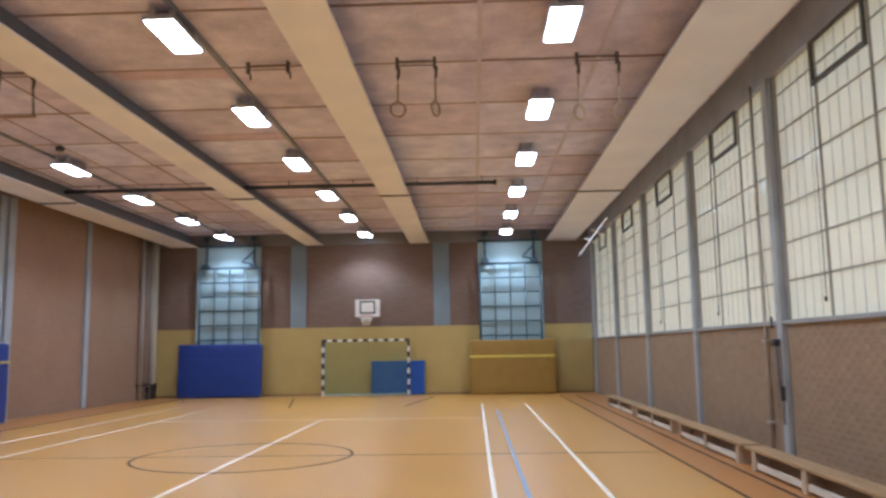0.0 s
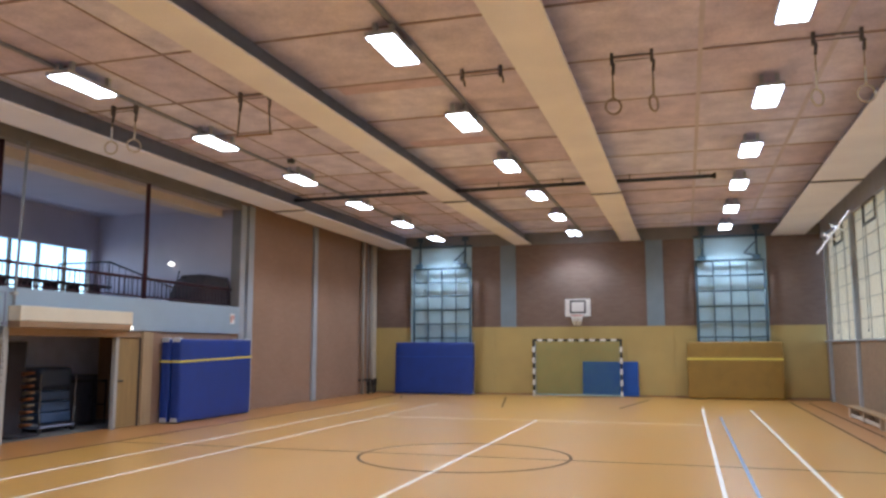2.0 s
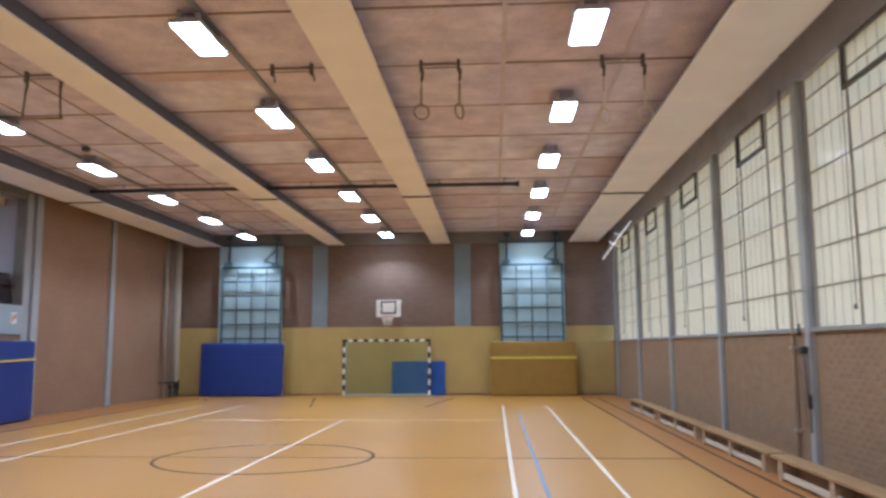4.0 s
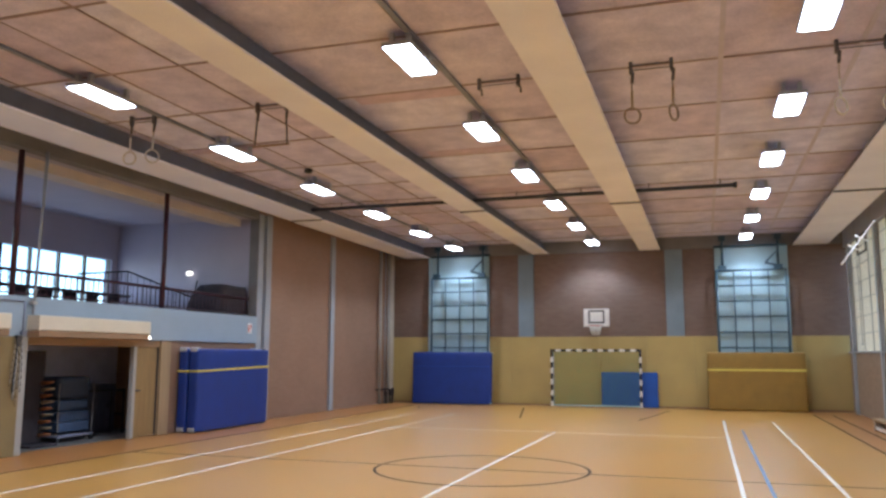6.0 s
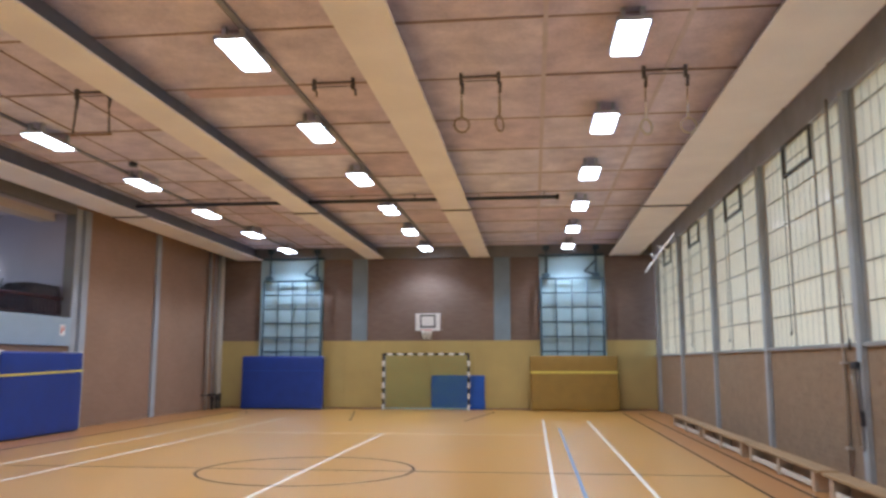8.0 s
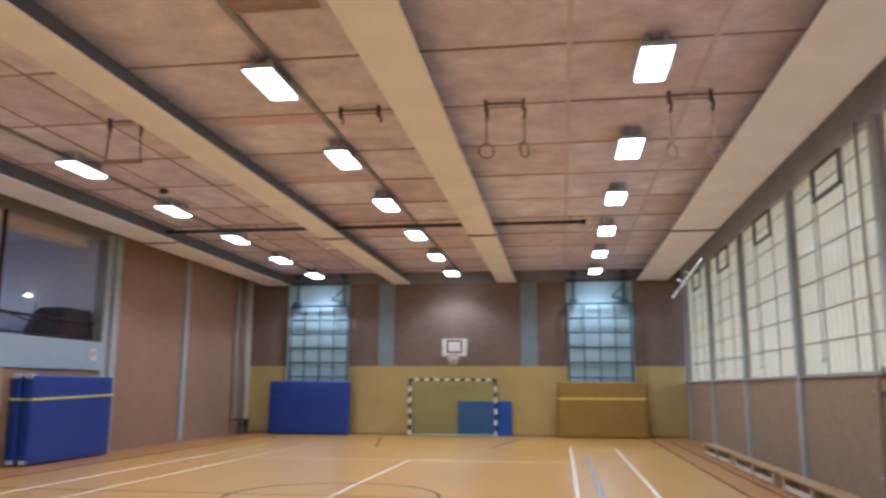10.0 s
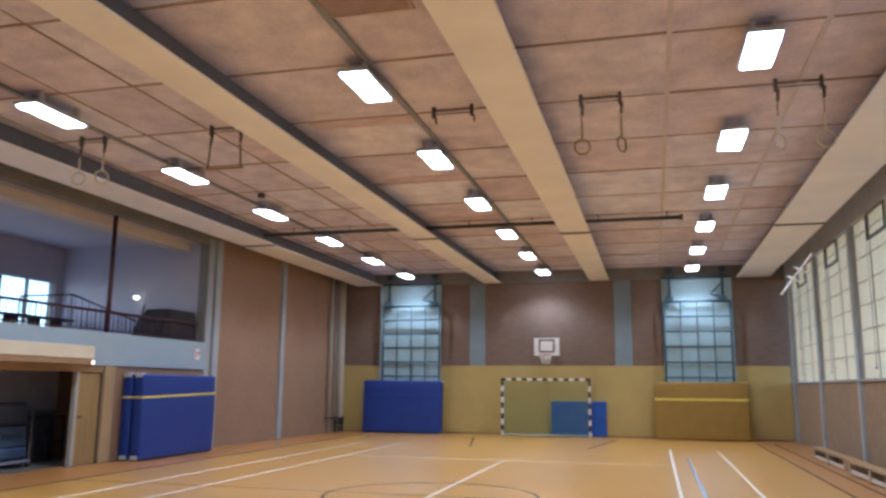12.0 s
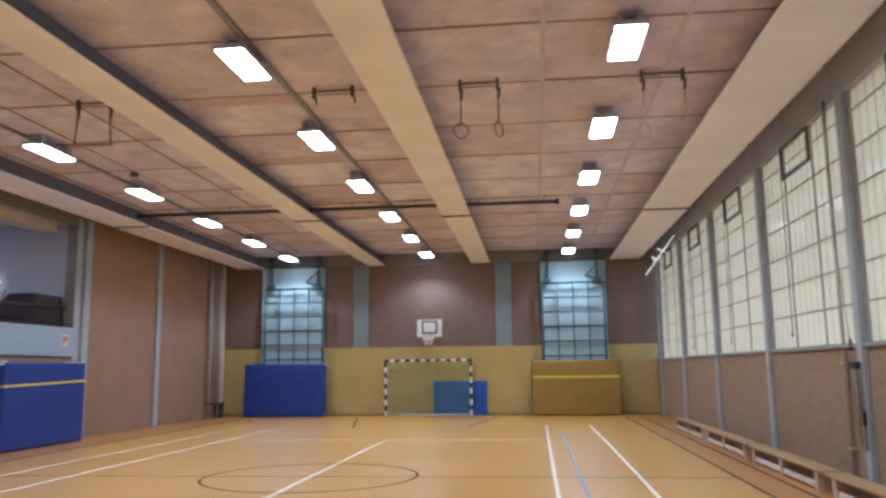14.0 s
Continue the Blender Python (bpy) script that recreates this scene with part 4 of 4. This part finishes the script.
part("rim", bm, M_RED, bb, "red steel rim")
bm = bmesh.new()
for k in range(14):
    a, b = 2 * math.pi * k / 14, 2 * math.pi * (k + 1) / 14
    for p, q in ((a, b), (b, a)):
        add_tube(bm, (0.22 * math.cos(p), -0.32 + 0.22 * math.sin(p), 0.02), (0.13 * math.cos(q), -0.32 + 0.13 * math.sin(q), -0.32), 0.008, 5)
part("net", bm, M_NETW, bb, "frayed pale net")
for x in (-0.3, 0.3):
    for z in (0.12, 0.5):
        tube_part("wall_arm", (x, 0.03, z), (x * 0.8, FAR - 29.0 + 0.02, z), 0.02, M_STEEL, bb)


# ---- gym benches along the window wall ----
def bench():
    g = thing("gym_bench", "long pale wooden gym bench on board legs", "bench", 4.48, 7.06, 0, "gym benches")
    box_part("top_board", (0, 0.27, 0, 3.82, 0.265, 0.305), M_WOODL, g, "", 0.008)
    for y in (0.22, 1.85, 3.47):
        box_part("leg", (0.02, 0.25, y, y + 0.13, 0.0, 0.264), M_WOODW, g, "", 0.008)
    for a, b in ((0.352, 1.848), (1.982, 3.468)):
        box_part("stretcher", (0.04, 0.08, a, b, 0.04, 0.115), M_RAILW, g, "pale lower rail", 0.006)
        # Added brown board that darkens the gap, in place of shade under the seat.
        box_part("shade_board", (0.225, 0.245, a, b, 0.02, 0.264), M_LINTEL, g, "dark board standing in for shade under the seat", 0.004)
    return g


b0 = bench()
for k, y in enumerate((11.05, 14.98, 18.86)):
    copy_thing(b0, pose(4.5 + 0.03 * k, y, 0, 0, 0, 0.4 * (k - 1)))

# ---- gear on the window wall pillar and far corner ----
pg = thing("rope_cleat", "dark pulley block and ropes tied down on the pillar", "rope gear", RIGHT - 0.08, 11.18, 0)
box_part("block", (-0.09, -0.001, -0.05, 0.11, 1.64, 1.74), M_STEEL, pg, "", 0.02)
box_part("rail", (-0.03, -0.001, -0.04, -0.01, 0.55, 1.64), M_CONCD, pg, "", 0.005)
for y, z0, m in ((-0.02, 1.0, M_STEEL), (0.05, 0.62, M_ROPE), (0.09, 0.8, M_CONCD)):
    tube_part("rope", (-0.06, y, 1.64), (-0.05, y - 0.03, z0), 0.010, m, pg, n=8)
box_part("cleat", (-0.06, -0.001, -0.09, -0.045, 0.88, 1.08), M_STEEL, pg, "", 0.015)
wr = thing("pull_rope", "pale pull rope hanging beside the window pillar", "rope", RIGHT - 0.06, 11.5, 1.9)
tube_part("cord", (0, 0, 0.1), (-0.01, 0.28, 1.9), 0.006, M_ROPE, wr, n=6)
tube_part("grip", (0, 0, 0), (0, 0, 0.16), 0.02, M_VENT, wr)
dp = thing("downpipe", "beige pipe running down the window wall", "pipe", RIGHT - 0.04, 11.8, 0)
tube_part("tube", (0, 0, 0), (0, 0, WTOP + 0.1), 0.024, M_DOWN, dp, n=14)
for z in (0.5, 1.7):
    box_part("clip", (-0.05, 0.1, -0.06, 0.06, z, z + 0.04), M_DOWN, dp, "", 0.005)
for y, r, m in ((28.25, 0.06, M_JAMB), (28.75, 0.025, M_CONC), (29.1, 0.05, M_JAMB)):
    cp = thing("climbing_pole", "upright steel pole clamped to the side wall corner", "pole", LEFT + 0.14, y, 0, "corner poles")
    tube_part("shaft", (0, 0, 0), (0, 0, CEIL - 0.01), r, m, cp, n=14)
    for z in (0.5,):
        box_part("clamp", (-0.14, 0.06, -0.05, 0.05, z, z + 0.06), M_STEEL, cp, "", 0.006)
box_part("corner_pilaster", (LEFT - 0.001, LEFT + 0.16, 29.28, 29.62, 0, CEIL - 0.3), M_PIPE, wl, "cream corner pilaster", 0.01, seg=1)
for k, y in enumerate((28.5, 28.95, 29.2)):
    pk = thing("rope_winch", "small black winch handle at the pole foot", "winch", LEFT + 0.3, y, 0.0, "winches")
    box_part("stand", (-0.03, 0.03, -0.04, 0.04, 0, 0.3), M_BLACK, pk, "", 0.01)
    box_part("drum", (-0.05, 0.05, -0.05, 0.05, 0.3, 0.48 + 0.05 * k), M_BLACK, pk, "", 0.025)

# ---- model aeroplane in flight ----
mp = thing("model_aeroplane", "slim white foam model aeroplane banking in the air", "model aircraft")
mp.matrix_basis = Matrix.Translation((3.03, 14.0, 3.66)) @ pose(0, 0, 0, 0, -53, 0)
bm = bmesh.new()
add_box(bm, -0.43, 0.43, -0.06, 0.06, -0.012, 0.012)
bevel(bm, 0.008, 2)
part("wing", bm, M_FOAM, mp)
for x in (-0.09, 0.1):
    bm = bmesh.new()
    add_tube(bm, (x, -0.05, -0.1), (x, 0.12, 0.1), 0.016, 10, 0.01)
    part("fuselage", bm, M_FOAM, mp)

# ---- bricks of the window parapet, nearest stretch single ----
BW, BH = 0.24, 0.071
bm = bmesh.new()
add_box(bm, -0.012, 0.05, -BW / 2, BW / 2, -BH / 2, BH / 2)
bevel(bm, 0.004, 1)
BRICK = mesh_of("brick", bm, M_BRICK)
rest_v, rest_f = [], []
count = 0
for c in range(23):
    z = 0.045 + c * 0.083
    y = NEAR + (0.125 if c % 2 else 0.0)
    while y < FAR - 0.1:
        if not any(abs(y - p) < 0.14 + BW / 2 - 0.05 for p in PILLARS):
            d = random.uniform(-0.003, 0.002)
            if 7.35 < y < 10.7 and c >= 1 and count < 300:
                o = new("brick", BRICK)
                o.matrix_basis = pose(RIGHT + 0.012 + d, y, z)
                o.parent = wall_right
                count += 1
            else:
                n = len(rest_v)
                x0 = RIGHT + d
                a, b, e, f = y - BW / 2, y + BW / 2, z - BH / 2, z + BH / 2
                rest_v += [(x0, a, e), (x0, b, e), (x0, b, f), (x0, a, f), (x0 + 0.05, a - 0.003, e - 0.003), (x0 + 0.05, b + 0.003, e - 0.003), (x0 + 0.05, b + 0.003, f + 0.003), (x0 + 0.05, a - 0.003, f + 0.003)]
                rest_f += [(n, n + 3, n + 2, n + 1), (n, n + 1, n + 5, n + 4), (n + 1, n + 2, n + 6, n + 5), (n + 2, n + 3, n + 7, n + 6), (n + 3, n, n + 4, n + 7)]
        y += 0.25
me = bpy.data.meshes.new("brickwork")
me.from_pydata(rest_v, [], rest_f)
me.materials.append(M_BRICKS)
bw = new("brickwork", me)
bw.parent = wall_right
tagged(bw, "brown brick courses", kind="stuff")
